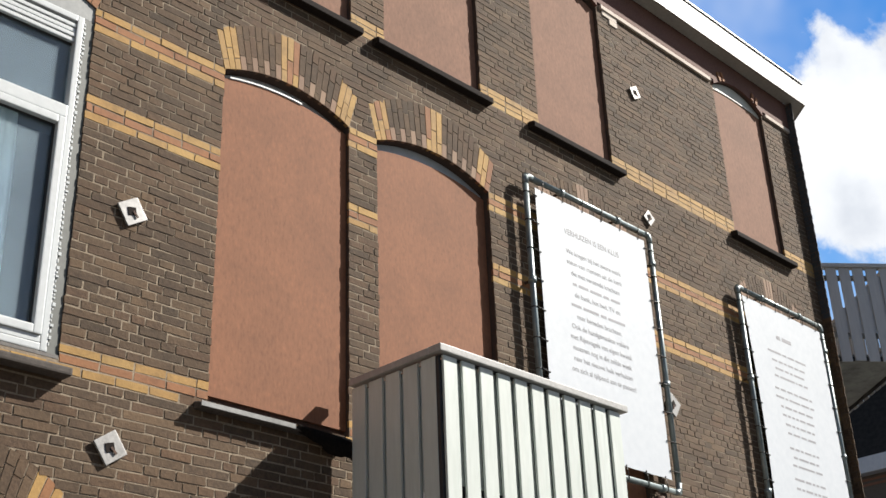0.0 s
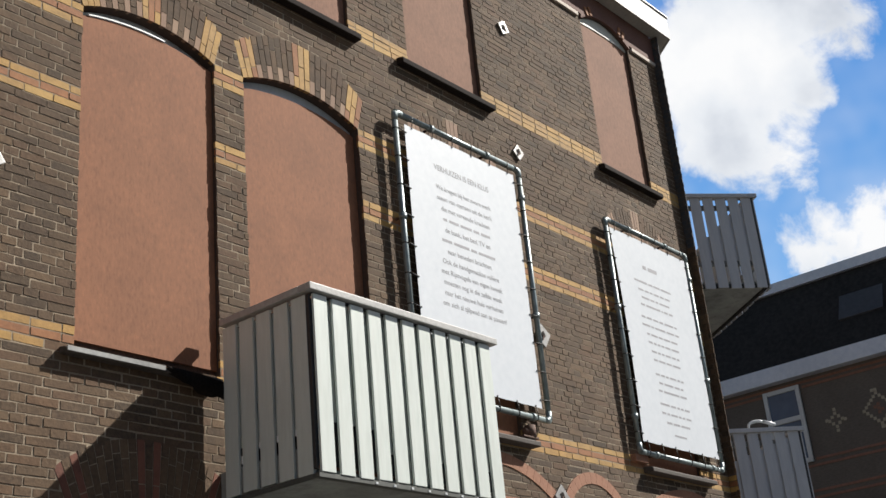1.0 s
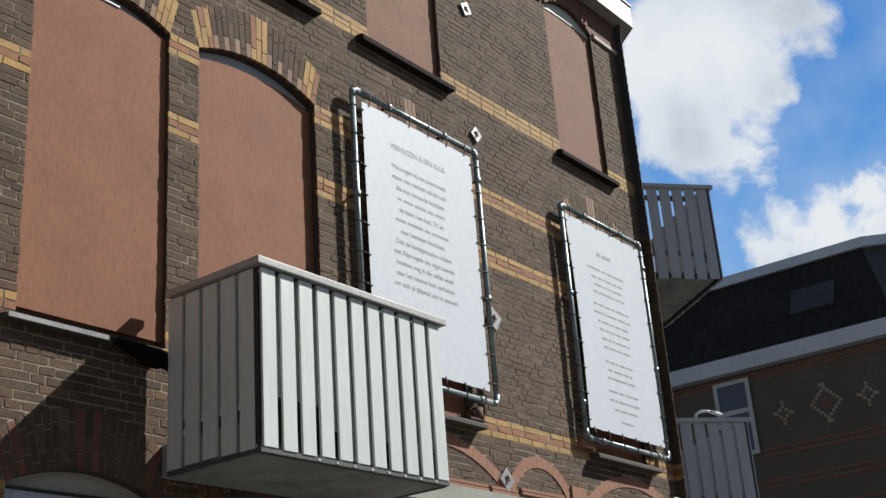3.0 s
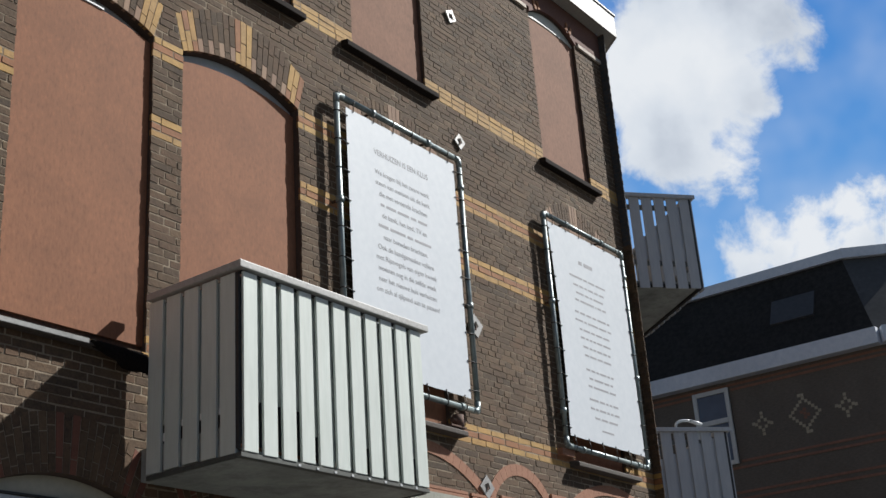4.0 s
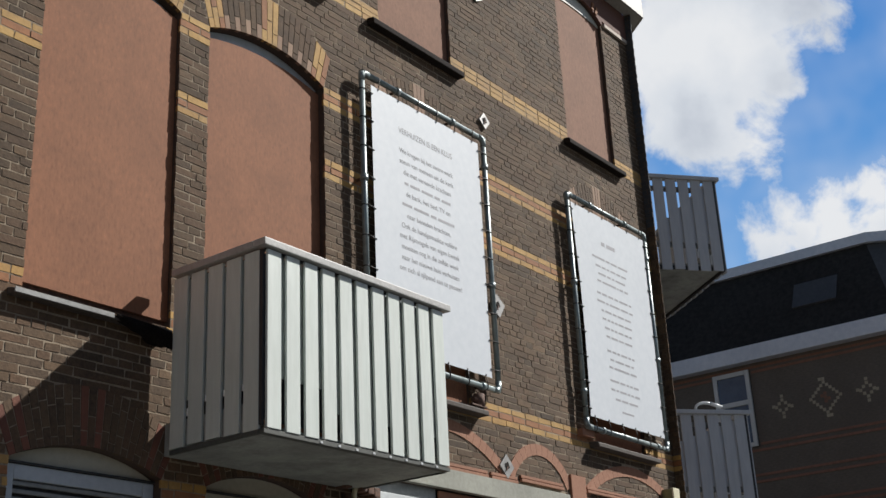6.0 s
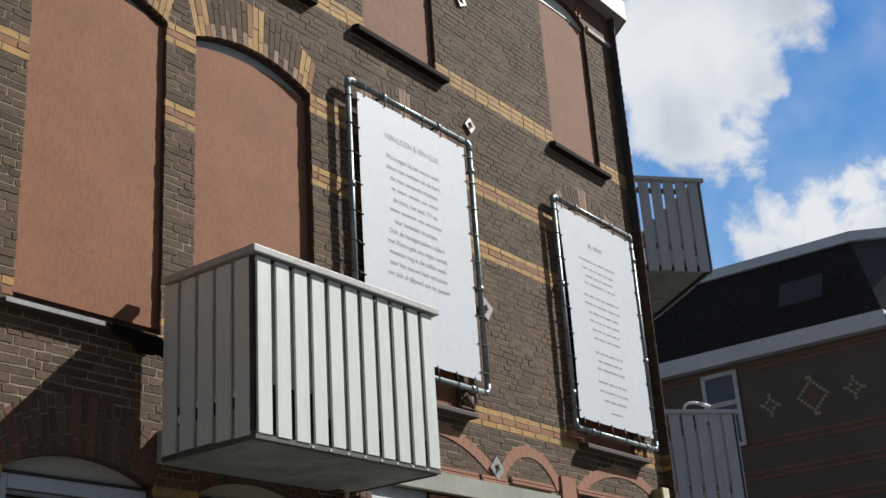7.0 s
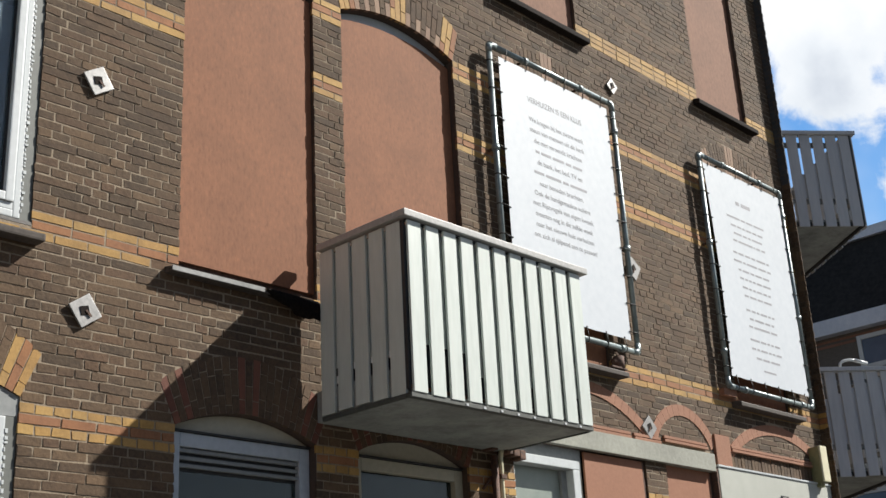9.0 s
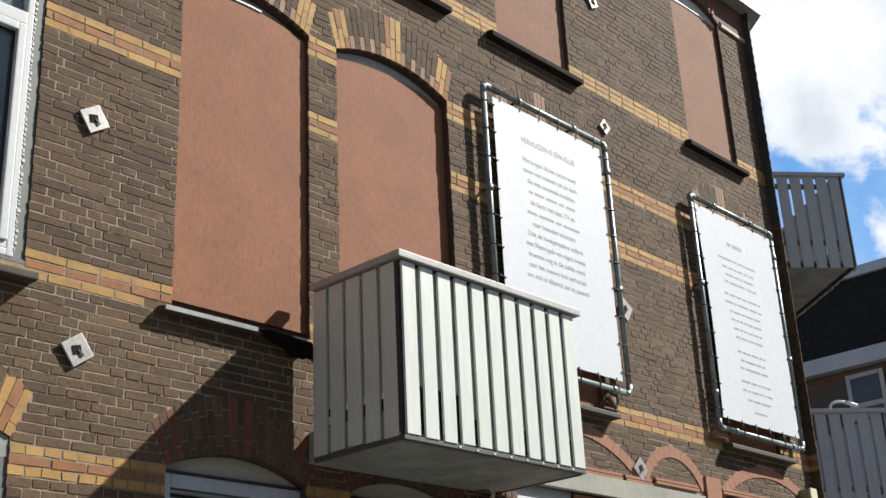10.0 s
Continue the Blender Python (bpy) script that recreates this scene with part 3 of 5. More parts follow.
def plastic_window(o, label, zt, sill, transom, curtain):
    """White plastic window in a grey surround, with a slatted vent at its head and a fanlight over the sash."""
    l, r, b, s, rise = OPENINGS[o]
    at = (l, 0, b)
    t = thing("window", label, "window", "glazed windows", at)
    tagged(t, kind="structure")
    part("surround", shifted(arch_panel(o, zt, 0.085, 0.16), at), GREY_PAINT, t, "grey painted arched head panel")
    for x0, x1 in ((l + 0.003, l + 0.073), (r - 0.073, r - 0.003)):
        part("jamb", shifted(boxes((x0, x1, 0.085, 0.16, b + 0.01, zt - 0.002)), at), JAMB_GREY, t)
    L, R = l + 0.075, r - 0.075
    # ragged white bead of sealant along the jamb
    for x in (L, R):
        bm = bmesh.new()
        z = b + 0.05
        while z < zt - 0.06:
            hgt = random.uniform(0.02, 0.05)
            w = random.uniform(0.006, 0.02)
            out = x - w if x == L else x + w
            box(bm, min(out, x), max(out, x), 0.072, 0.084, z, z + hgt * 0.5)
            z += hgt
        part("sealant", shifted(bm, at), WHITE_PAINT, t, "ragged white sealant")
    for d in frame_bars(L, R, b + 0.012, zt - 0.004, 0.044, 0.075, 0.15):
        part("frame_bar", shifted(soft(*d, r=0.008), at), WHITE_PAINT, t)
    i0, i1 = L + 0.046, R - 0.046
    # slatted vent
    vt = zt - 0.066
    for k in range(4):
        part("vent_slat", shifted(soft(i0, i1, 0.085 + 0.004 * (k % 2), 0.115, vt - 0.036 * (k + 1) + 0.010, vt - 0.036 * k, r=0.004), at),
             WHITE_PAINT, t)
    part("vent_back", shifted(boxes((i0, i1, 0.117, 0.135, vt - 0.146, vt)), at), BLACK, t)
    part("transom", shifted(soft(i0, i1, 0.068, 0.15, transom, transom + 0.085, r=0.008), at), WHITE_PAINT, t)
    pane = part("pane", shifted(boxes((i0, i1, 0.125, 0.131, transom + 0.087, vt - 0.148)), at), GLASS, t, "fanlight pane")
    pane.visible_shadow = False
    for d in frame_bars(i0 + 0.002, i1 - 0.002, b + 0.10, transom - 0.004, 0.052, 0.062, 0.12):
        part("sash_bar", shifted(soft(*d, r=0.008), at), WHITE_PAINT, t)
    part("frame_bar", shifted(soft(i0 + 0.001, i1 - 0.001, 0.076, 0.14, b + 0.057, b + 0.098, r=0.004), at), WHITE_PAINT, t)
    for d in frame_bars(i0 + 0.055, i1 - 0.055, b + 0.153, transom - 0.057, 0.010, 0.098, 0.112):
        part("gasket", shifted(boxes(d), at), BLACK, t)
    pane = part("pane", shifted(boxes((i0 + 0.053, i1 - 0.053, 0.114, 0.119, b + 0.151, transom - 0.055)), at), GLASS, t)
    pane.visible_shadow = False
    bm = bmesh.new()
    soft_box(bm, l - 0.10, r + 0.042, -0.025, 0.073, sill + 0.012, sill + 0.058, r=0.012)
    part("sill", shifted(bm, at), SILL_BROWN, t, "grey stone sill with a rounded nose")
    part("sub_sill", shifted(boxes((l + 0.003, r - 0.003, 0.076, 0.16, b - 0.012, b + 0.009)), at), STONE_GREY, t)
    if curtain:
        bm = bmesh.new()
        for xa, xb in ((l + 0.24, r - 0.33),):
            prev = None
            for i in range(41):
                x = xa + (xb - xa) * i / 40
                y = 0.165 + 0.022 * math.sin(i * 1.15) + 0.009 * math.sin(i * 2.9)
                cur = [bm.verts.new((x + 0.02 * math.sin(k), y * (1 + 0.05 * k), b + 0.05 + (transom - b) * k / 3)) for k in range(4)]
                if prev:
                    for k in range(3):
                        f = bm.faces.new((prev[k], cur[k], cur[k + 1], prev[k + 1]))
                        f.smooth = True
                prev = cur
        bmesh.ops.solidify(bm, geom=bm.faces[:], thickness=0.003)
        c = tagged(link("curtain", shifted(bm, at), CURTAIN), "sheer white curtain hanging behind the window pane", "curtain")
        c.location = at
    t.location.y = -0.075
    return t


plastic_window("parlour_window", "white plastic window with a slatted vent in a grey surround", 6.443, 4.02, 5.677, True)
plastic_window("ga", "white plastic ground floor window with a slatted vent in grey surround", 3.04, 0.90, 2.25, False)


def timber_window(o, label, head, paint, tympanum, vent, pane_mat):
    l, r, b, s, rise = OPENINGS[o]
    at = (l, 0, b)
    t = thing("window", label, "window", "glazed windows", at)
    tagged(t, kind="structure")
    part("head_panel", shifted(arch_panel(o, head + 0.003, 0.085, 0.16), at), tympanum, t, "painted arched head panel")
    for d in frame_bars(l + 0.003, r - 0.003, b + 0.01, head, 0.085, 0.07, 0.15):
        part("frame_bar", shifted(soft(*d, r=0.008), at), paint, t)
    part("drip_bead", shifted(soft(l + 0.003, r - 0.003, 0.055, 0.084, head + 0.002, head + 0.016, r=0.004), at), BLACK, t)
    i0, i1, zt = l + 0.09, r - 0.09, head - 0.087
    if vent:
        for k in range(3):
            part("vent_slat", shifted(soft(i0, i1, 0.085, 0.11, zt - 0.046 * (k + 1) + 0.016, zt - 0.046 * k - 0.006, r=0.005), at), GREY_PAINT, t)
        part("vent_back", shifted(boxes((i0, i1, 0.112, 0.135, zt - 0.14, zt)), at), BLACK, t)
        zt -= 0.142
    pane = part("pane", shifted(boxes((i0 - 0.002, i1 + 0.002, 0.115, 0.121, b + 0.095, zt)), at), pane_mat, t)
    pane.visible_shadow = False
    part("sill", shifted(soft(l - 0.08, r + 0.08, -0.10, 0.05, b - 0.06, b - 0.002, r=0.008), at), STONE_GREY, t, "grey stone sill")
    return t


timber_window("gw1", "ground floor window in a pale blue-grey frame with vent slats", 3.10, BLUEGREY_PAINT, BEIGE_PAINT, True, DARK_GLASS)
timber_window("gw2", "ground floor window in a beige frame with arched head", 3.10, BEIGE_PAINT, BEIGE_PAINT, False, DARK_GLASS)


# ---- door, lintel and panels of the ground floor ----
def door_unit():
    l, r, b, s, rise = OPENINGS["door"]
    at = (l, 0, 0)
    t = thing("door_1", "white framed door with a sage grey glazed leaf under a concrete lintel", "door", at=at)
    tagged(t, kind="structure")
    top = 3.292
    part("frame_head", shifted(soft(l + 0.004, r - 0.078, -0.014, 0.12, top - 0.070, top, r=0.006), at), WHITE_PAINT, t)
    part("frame_post", shifted(soft(r - 0.165, r - 0.078, -0.012, 0.12, 0.0, top - 0.072, r=0.006), at), WHITE_PAINT, t)
    part("frame_post", shifted(soft(l + 0.004, l + 0.03, 0.02, 0.12, 0.0, top - 0.087, r=0.006), at), WHITE_PAINT, t)
    part("side_post", shifted(soft(r - 0.076, r - 0.004, 0.03, 0.12, 0.0, top, r=0.004), at), BEIGE_PAINT, t)
    part("leaf", shifted(boxes((l + 0.031, r - 0.166, 0.09, 0.13, 0.0, top - 0.073)), at), GREENISH, t, "sage grey glazed leaf")
    part("inner_post", shifted(soft(r - 0.235, r - 0.167, 0.06, 0.089, 0.0, top - 0.073, r=0.004), at), GREY_PAINT, t)
    part("overpanel", shifted(boxes((l + 0.004, r - 0.004, 0.03, 0.12, top + 0.002, 3.398)), at), GREY_PAINT, t, "grey strip above the frame")


door_unit()
bm = bmesh.new()
soft_box(bm, 2.0, 4.83, -0.045, 0.05, 3.402, 3.565, r=0.006)
tagged(link("lintel", bm, CONCRETE), "pale weathered concrete lintel across the doorway and panels", "lintel", kind="structure")


def closing_panel(x0, x1, z1, y, split):
    t = thing("closing_panel", "terracotta painted panel closing a ground floor opening", "panel", "closing panels", (x0, y, 0))
    part("board", soft(0, x1 - x0, 0, 0.02, split + 0.003, z1, r=0.003), BOARD_LOW, t)
    part("board", soft(0, x1 - x0, 0, 0.02, 0.0, split - 0.003, r=0.003), BOARD_LOW, t)
    part("edge_post", soft(x1 - x0 + 0.002, x1 - x0 + 0.04, 0.01, 0.06, 0, z1, r=0.003), RUSTY, t, "dark timber edge")


closing_panel(2.885, 3.70, 3.385, 0.004, 2.80)
closing_panel(4.07, 4.80, 3.40, 0.022, 2.86)

shutter = thing("white_cabinet", "white painted flat panel with a small dark emblem plate", "panel", at=(4.885, 0, 0))
part("face", soft(0, 2.17, -0.035, 0.0, 0.0, 3.455, r=0.004), PANEL_PAINT, shutter)
part("top_strip", soft(-0.005, 2.175, -0.045, 0.002, 3.457, 3.475, r=0.003), WHITE_PAINT, shutter)
part("edge", boxes((-0.03, -0.002, -0.03, 0.06, 0.0, 3.45)), RUSTY, shutter, "dark edge in shadow")
emblem = thing("emblem_plate", "small dark emblem plate with a pale field on the panel", "plate", at=(6.05, -0.036, 3.185))
bm = bmesh.new()
prism(bm, [(-0.068, 0.088), (-0.068, -0.055), (-0.04, -0.085), (0.04, -0.085), (0.068, -0.055), (0.068, 0.088)], -0.010, 0.0)
shield = part("shield", bm, BLACK, emblem)
bm = bmesh.new()
prism(bm, [(-0.05, 0.072), (-0.05, -0.05), (-0.03, -0.068), (0.03, -0.068), (0.05, -0.05), (0.05, 0.072)], -0.013, -0.0105)
part("field", bm, PALE_PAINT, shield, "pale field")
part("charge", boxes((-0.032, 0.032, -0.0155, -0.0135, -0.045, 0.022)), GREY_DARK, shield, "dark block")


alarm = thing("alarm_box", "olive and cream plastic box fixed high on the wall", "alarm box", at=(6.75, 0, 3.475))
alarm_body = part("body", soft(0, 0.13, -0.118, 0.0, 0.0, 0.365, r=0.012), OLIVE, alarm)
part("cover", soft(-0.003, 0.135, -0.142, -0.120, -0.004, 0.37, r=0.010), CREAM, alarm_body, "cream front cover")
part("foot", soft(0.02, 0.11, -0.08, -0.004, -0.05, -0.002, r=0.01), OLIVE, alarm_body)


# ---- blind arches of terracotta over the ground floor ----
def blind_arch(cx, half, spring, crown, thick, label):
    t = thing("blind_arch", label, "arch", "blind arches", (cx, 0, spring))
    tagged(t, kind="structure")
    rise = crown - spring
    rad = (half * half + rise * rise) / (2 * rise)
    cz = crown - rad - spring
    a1 = math.asin(min(half / rad, 1.0))
    n = max(9, int(2 * a1 * rad / 0.10))
    for i in range(n):
        p, q = -a1 + 2 * a1 * (i + 0.012) / n, -a1 + 2 * a1 * (i + 0.988) / n
        bm = bmesh.new()
        prism(bm, [(math.sin(p) * (rad - thick), cz + math.cos(p) * (rad - thick)), (math.sin(q) * (rad - thick), cz + math.cos(q) * (rad - thick)),
                   (math.sin(q) * rad, cz + math.cos(q) * rad), (math.sin(p) * rad, cz + math.cos(p) * rad)], -0.007, 0.02)
        part("arch_stone", bm, TERRACOTTA, t)
    return t


blind_arch(2.95, 0.90, 3.70, 4.01, 0.105, "shallow terracotta blind arch above the door lintel")
blind_arch(4.41, 0.53, 3.66, 3.985, 0.105, "terracotta blind arch above the lintel end")
blind_arch(6.13, 0.965, 3.668, 3.995, 0.105, "shallow terracotta blind arch above the white panel")
for x0, x1, z0 in ((3.60, 4.0, 3.568), (4.06, 4.76, 3.60), (5.19, 7.07, 3.630), (2.2, 3.55, 3.568)):
    for k in range(2):
        tagged(link("trim", soft(x0, x1, -0.03 + 0.008 * k, 0.015, z0 + 0.034 * k, z0 + 0.026 + 0.034 * k, r=0.004), TERRACOTTA),
               "red moulded string course below a blind arch", "moulding", kind="structure")
pil = tagged(link("pilaster", soft(4.905, 5.165, -0.026, 0.02, 3.476, 3.77, r=0.006), TERRACOTTA), "short terracotta pilaster between blind arches", "pilaster", kind="structure")
sold = thing("soldier_course", "row of upright brown bricks under a blind arch", "brickwork", at=(5.18, 0, 3.478))
tagged(sold, kind="structure")
for i in range(30):
    part("brick", boxes((0.003 + i * 0.0625, 0.055 + i * 0.0625, -0.006 + 0.002 * (i % 3), 0.02, 0, 0.148)), M["brown", "object"], sold)

# ---- balconies ----
def balcony(label, width, depth, height, pitch, paint, cap, backing, group="balconies", off_wall=0.05, trim=False):
    """Slatted timber box on a slab: x runs along its wall, it stands out towards -y, its top is at z = 0."""
    t = thing("balcony", label, "balcony", group)
    zb = -height
    lift = -0.024 if trim else 0.0
    bmx = soft(0.0505, width - 0.0525, -depth + 0.02, -0.003, zb + lift, zb + 0.06 + lift, r=0.006)
    part("floor_slab", bmx, SLAB, t, "pale grey underside slab")
    if trim:
        for xs in (0.0235, width - 0.052):
            part("floor_joist", boxes((xs, xs + 0.026, -depth + 0.03, -0.004, zb + 0.037, zb + 0.185)), SLAB, t)
            part("floor_joist", boxes((xs, xs + 0.026, -depth + 0.03, -0.004, zb - 0.0225, zb + 0.036)), SLAB, t)
    gap = pitch * 0.29
    nf = int(round(width / pitch))
    pf = (width - 0.012) / nf
    s0, s1 = (zb + 0.004 if trim else zb - 0.038), (-0.060 if trim else -0.05)
    # every front board is its own mesh, a little uneven
    for i in range(nf):
        x0 = 0.024 + i * pf
        bm = soft(x0, x0 + pf - gap, -depth - 0.036, -depth - 0.016, s0 + random.uniform(-0.006, 0.006), s1, r=0.003)
        part("slat", bm, paint, t)
        if trim:
            continue
        b = bmesh.new()
        bmesh.ops.create_cone(b, cap_ends=True, segments=8, radius1=0.007, radius2=0.005, depth=0.005,
                              matrix=Matrix.Translation((x0 + (pf - gap) / 2, -depth - 0.038, s0 + 0.03)) @ Matrix.Rotation(radians(90), 4, 'X'))
        part("bolt", b, STEEL, t)
    ns = int(round((depth - 0.03) / pitch))
    ps = (depth + 0.02 - off_wall) / ns
    for xs in (0.0, width - 0.02):
        for i in range(ns):
            y1 = -off_wall - i * ps
            bm = soft(xs, xs + 0.02, y1 - ps + gap * 0.75, y1, s0 + random.uniform(-0.008, 0.006), s1, r=0.003)
            part("slat", bm, paint, t)
    # rails behind the boards
    for z in (zb + 0.30, -0.16):
        part("rail", soft(0.07, width - 0.07, -depth + 0.03, -depth + 0.07, z - 0.03, z + 0.03, r=0.004), GREY_PAINT, t)
        for xs in (0.045, width - 0.085):
            part("rail", soft(xs, xs + 0.04, -depth + 0.072, -0.14, z - 0.03, z + 0.03, r=0.004), GREY_PAINT, t)
    if backing == 'low':
        for i in range(ns - 1):
            y1 = -off_wall - (i + 1) * ps
            part("cover_strip", boxes((0.022, 0.03, y1 - 0.02, y1 + gap * 0.75 + 0.02, zb + 0.33, -0.36 + 0.06 * i)), paint, t)
    elif backing == 'far':
        for i in range(ns - 1):
            y1 = -off_wall - (i + 1) * ps
            if i:
                part("cover_strip", boxes((0.022, 0.03, y1 - 0.02, y1 + gap * 0.75 + 0.02, zb + 0.33, zb + 0.50 + 0.14 * i)), paint, t)
    elif backing:
        for i in range(nf - 1):
            x0 = 0.024 + i * pf + pf - gap
            part("cover_strip", boxes((x0 - 0.02, x0 + gap + 0.02, -depth + 0.006, -depth + 0.014, zb + (0.34 if i < 3 else 0.20 if i % 3 == 0 else 0.03), s1)), paint, t)
        # added black sheets put the shade seen through the gaps into colour
        part("shade_sheet", boxes((0.04, width - 0.04, -depth + 0.022, -depth + 0.028, zb + 0.062, s1 - 0.01)), BLACK, t, "black sheet that stands for the shade inside")
        for xs, xl in ((0.030, 0.040), (width - 0.038, width - 0.046)):
            for i in range(ns - 1):
                y1 = -off_wall - (i + 1) * ps
                part("cover_strip", boxes((xs, xs + 0.008, y1 - 0.02, y1 + gap * 0.75 + 0.02, zb + 0.31, s1 - 0.02)), paint, t)
                # white tabs imitate the sun glints low in the side gaps
                part("glint_tab", soft(xs - 0.012, xs - 0.002, y1 + 0.004, y1 + gap * 0.75 - 0.004, zb + (0.20 if i == 0 else 0.265), zb + (0.25 if i == 0 else 0.305), r=0.002), CURTAIN, t, "white tab that stands for a glint of sun")
            part("shade_sheet", boxes((xl, xl + 0.004, -depth + 0.03, -0.16, zb + 0.062, s1 - 0.01)), BLACK, t, "black sheet that stands for the shade inside")
    if trim:
        part("bottom_trim", soft(0.004, width - 0.026, -depth - 0.030, -depth + 0.018, zb - 0.030, zb - 0.001, r=0.003), EDGE_TRIM, t, "dark trim along the bottom edge")
        for xs in (0.002, width - 0.024):
            part("bottom_trim", soft(xs, xs + 0.022, -depth + 0.02, -off_wall, zb - 0.030, zb - 0.001, r=0.003), EDGE_TRIM, t)
        # black strip paints the shade line below the capping
        part("top_strip", boxes((0.03, width - 0.03, -depth - 0.015, -depth + 0.01, -0.062, -0.049)), BLACK, t, "black strip that stands for the shade under the capping")
        for i in range(3, nf):
            x0 = 0.024 + i * pf - gap * 0.5
            part("bolt", soft(x0 - 0.011, x0 + 0.011, -depth - 0.034, -depth - 0.031, zb - 0.024, zb - 0.010, r=0.001), WHITE_PAINT, t)
    else:
        # black strips paint the shade between boards and slab
        part("edge_shade", boxes((0.03, width - 0.03, -depth - 0.014, -depth + 0.018, zb - 0.026, zb + 0.02)), BLACK, t, "black strip that stands for the shade behind the front boards")
        for xs in (0.0215, width - 0.0455):
            part("edge_shade", boxes((xs, xs + 0.024, -depth + 0.02, -0.06, zb - 0.026, zb + 0.02)), BLACK, t)
    # black strip paints the shaded gap where front and side meet
    part("corner_shade", soft(0.003, 0.022, -depth - 0.012, -depth + 0.02, s0 + 0.02, s1, r=0.003), BLACK, t, "black strip that stands for the shaded corner gap")
    # capping
    c0 = -0.048
    part("cap", soft(-0.03, width + 0.03, -depth - 0.065, -depth + 0.045, c0, 0.0, r=0.006), cap, t, "weathered grey capping board")
    for xs in (-0.03, width - 0.08):
        part("cap", soft(xs, xs + 0.11, -depth + 0.047, -off_wall if trim else -0.03, c0, 0.0, r=0.008), cap, t)
    return t


near = balcony("slatted pale green-grey timber balcony with a weathered capping board", 1.855, 0.884, 1.205, 0.169, BALCONY_PAINT, BALCONY_CAP, True, off_wall=0.076, trim=True)
near.location = (-0.012, 0.0, 4.495)

A_DIR = math.degrees(math.atan2(0.777, 0.63))
far = balcony("slatted timber balcony on the turned wing, shade greyed into its paint", 1.90, 1.03, 1.20, 0.172, BALCONY_FAR, BALCONY_FAR, 'far')
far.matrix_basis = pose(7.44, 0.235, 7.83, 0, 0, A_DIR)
low = balcony("slatted timber balcony low on the turned wing, shade greyed into its paint", 1.90, 1.03, 1.20, 0.172, BALCONY_FAR, BALCONY_FAR, 'low')
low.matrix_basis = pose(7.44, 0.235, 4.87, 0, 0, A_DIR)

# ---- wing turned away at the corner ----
# blue-black brick colour that carries the shade of the return face
SHADED_EDGE = material("shaded_brick_edge", [(0.045, 0.050, 0.057), (0.090, 0.096, 0.105)], 0.85, 42, 1.1, 0.6, vary="object", spread=[(0.036, 0.040, 0.045), (0.050, 0.054, 0.06), (0.028, 0.03, 0.035)])
wing = thing("wing", "brick wing turned away from the facade corner, its return in shade", "building", at=(7.1, -0.105, 0))
bm = bmesh.new()
ca, sa = 0.63, 0.777
ol = [(0.0, 0.0), (ca * 7, sa * 7), (ca * 7 - 4.5, sa * 7 + 2.0), (0.0, 5.8)]
prof = [bm.verts.new((x, y, 0)) for x, y in ol]
topv = [bm.verts.new((x, y, 9.79)) for x, y in ol]
bm.faces.new(prof[::-1]), bm.faces.new(topv)
for i in range(4):
    j = (i + 1) % 4
    bm.faces.new((prof[i], prof[j], topv[j], topv[i]))
part("wall", bm, PLAIN_WALL, wing)
for zt in (4.25,):
    for k in range(3):
        z = zt - COURSE * (k + 1)
        part("brick", boxes((-0.006, 0.004, 0.006, 0.10, z + 0.004, z + COURSE - 0.004)), M["orange" if k == 1 else "yellow", "object"], wing)
z = 0.3
i = 0
while z < 9.72:
    off = 0.0 if i % 2 else 0.055
    if not any(zt - 3.2 * COURSE < z < zt - 0.01 for zt in (4.25,)):
        # shade-coloured bricks above 6.9, plain brown ones below
        part("brick", boxes((-0.005 - 0.003 * (i % 3 == 0), 0.004, -0.004 * (i % 2), 0.035 + off - 0.005, z + 0.004, z + COURSE - 0.004)), SHADED_EDGE if z > 6.9 else M["brown", "object"], wing)
        part("brick", boxes((-0.004, 0.004, 0.035 + off + 0.005, 0.102, z + 0.004, z + COURSE - 0.004)), SHADED_EDGE if z > 6.9 else M["brown", "object"], wing)
    z += COURSE
    i += 1

lamp = thing("gooseneck_lamp", "white curved gooseneck lamp standing on the low balcony rail", "lamp", at=(7.905, 0.035, 4.87))
bm = bmesh.new()
arcp = [(0, 0, 0)] + [(0.10 - 0.10 * math.cos(radians(a)), -0.08 + 0.08 * math.cos(radians(a)), 0.06 + 0.06 * math.sin(radians(a))) for a in range(0, 121, 20)]
tube(bm, arcp, 0.017, 10)
part("neck", bm, WHITE_PAINT, lamp)
bm = bmesh.new()
tube(bm, [(0.142, -0.117, 0.115), (0.25, -0.21, 0.07)], 0.022, 10)
part("head", bm, WHITE_PAINT, lamp)


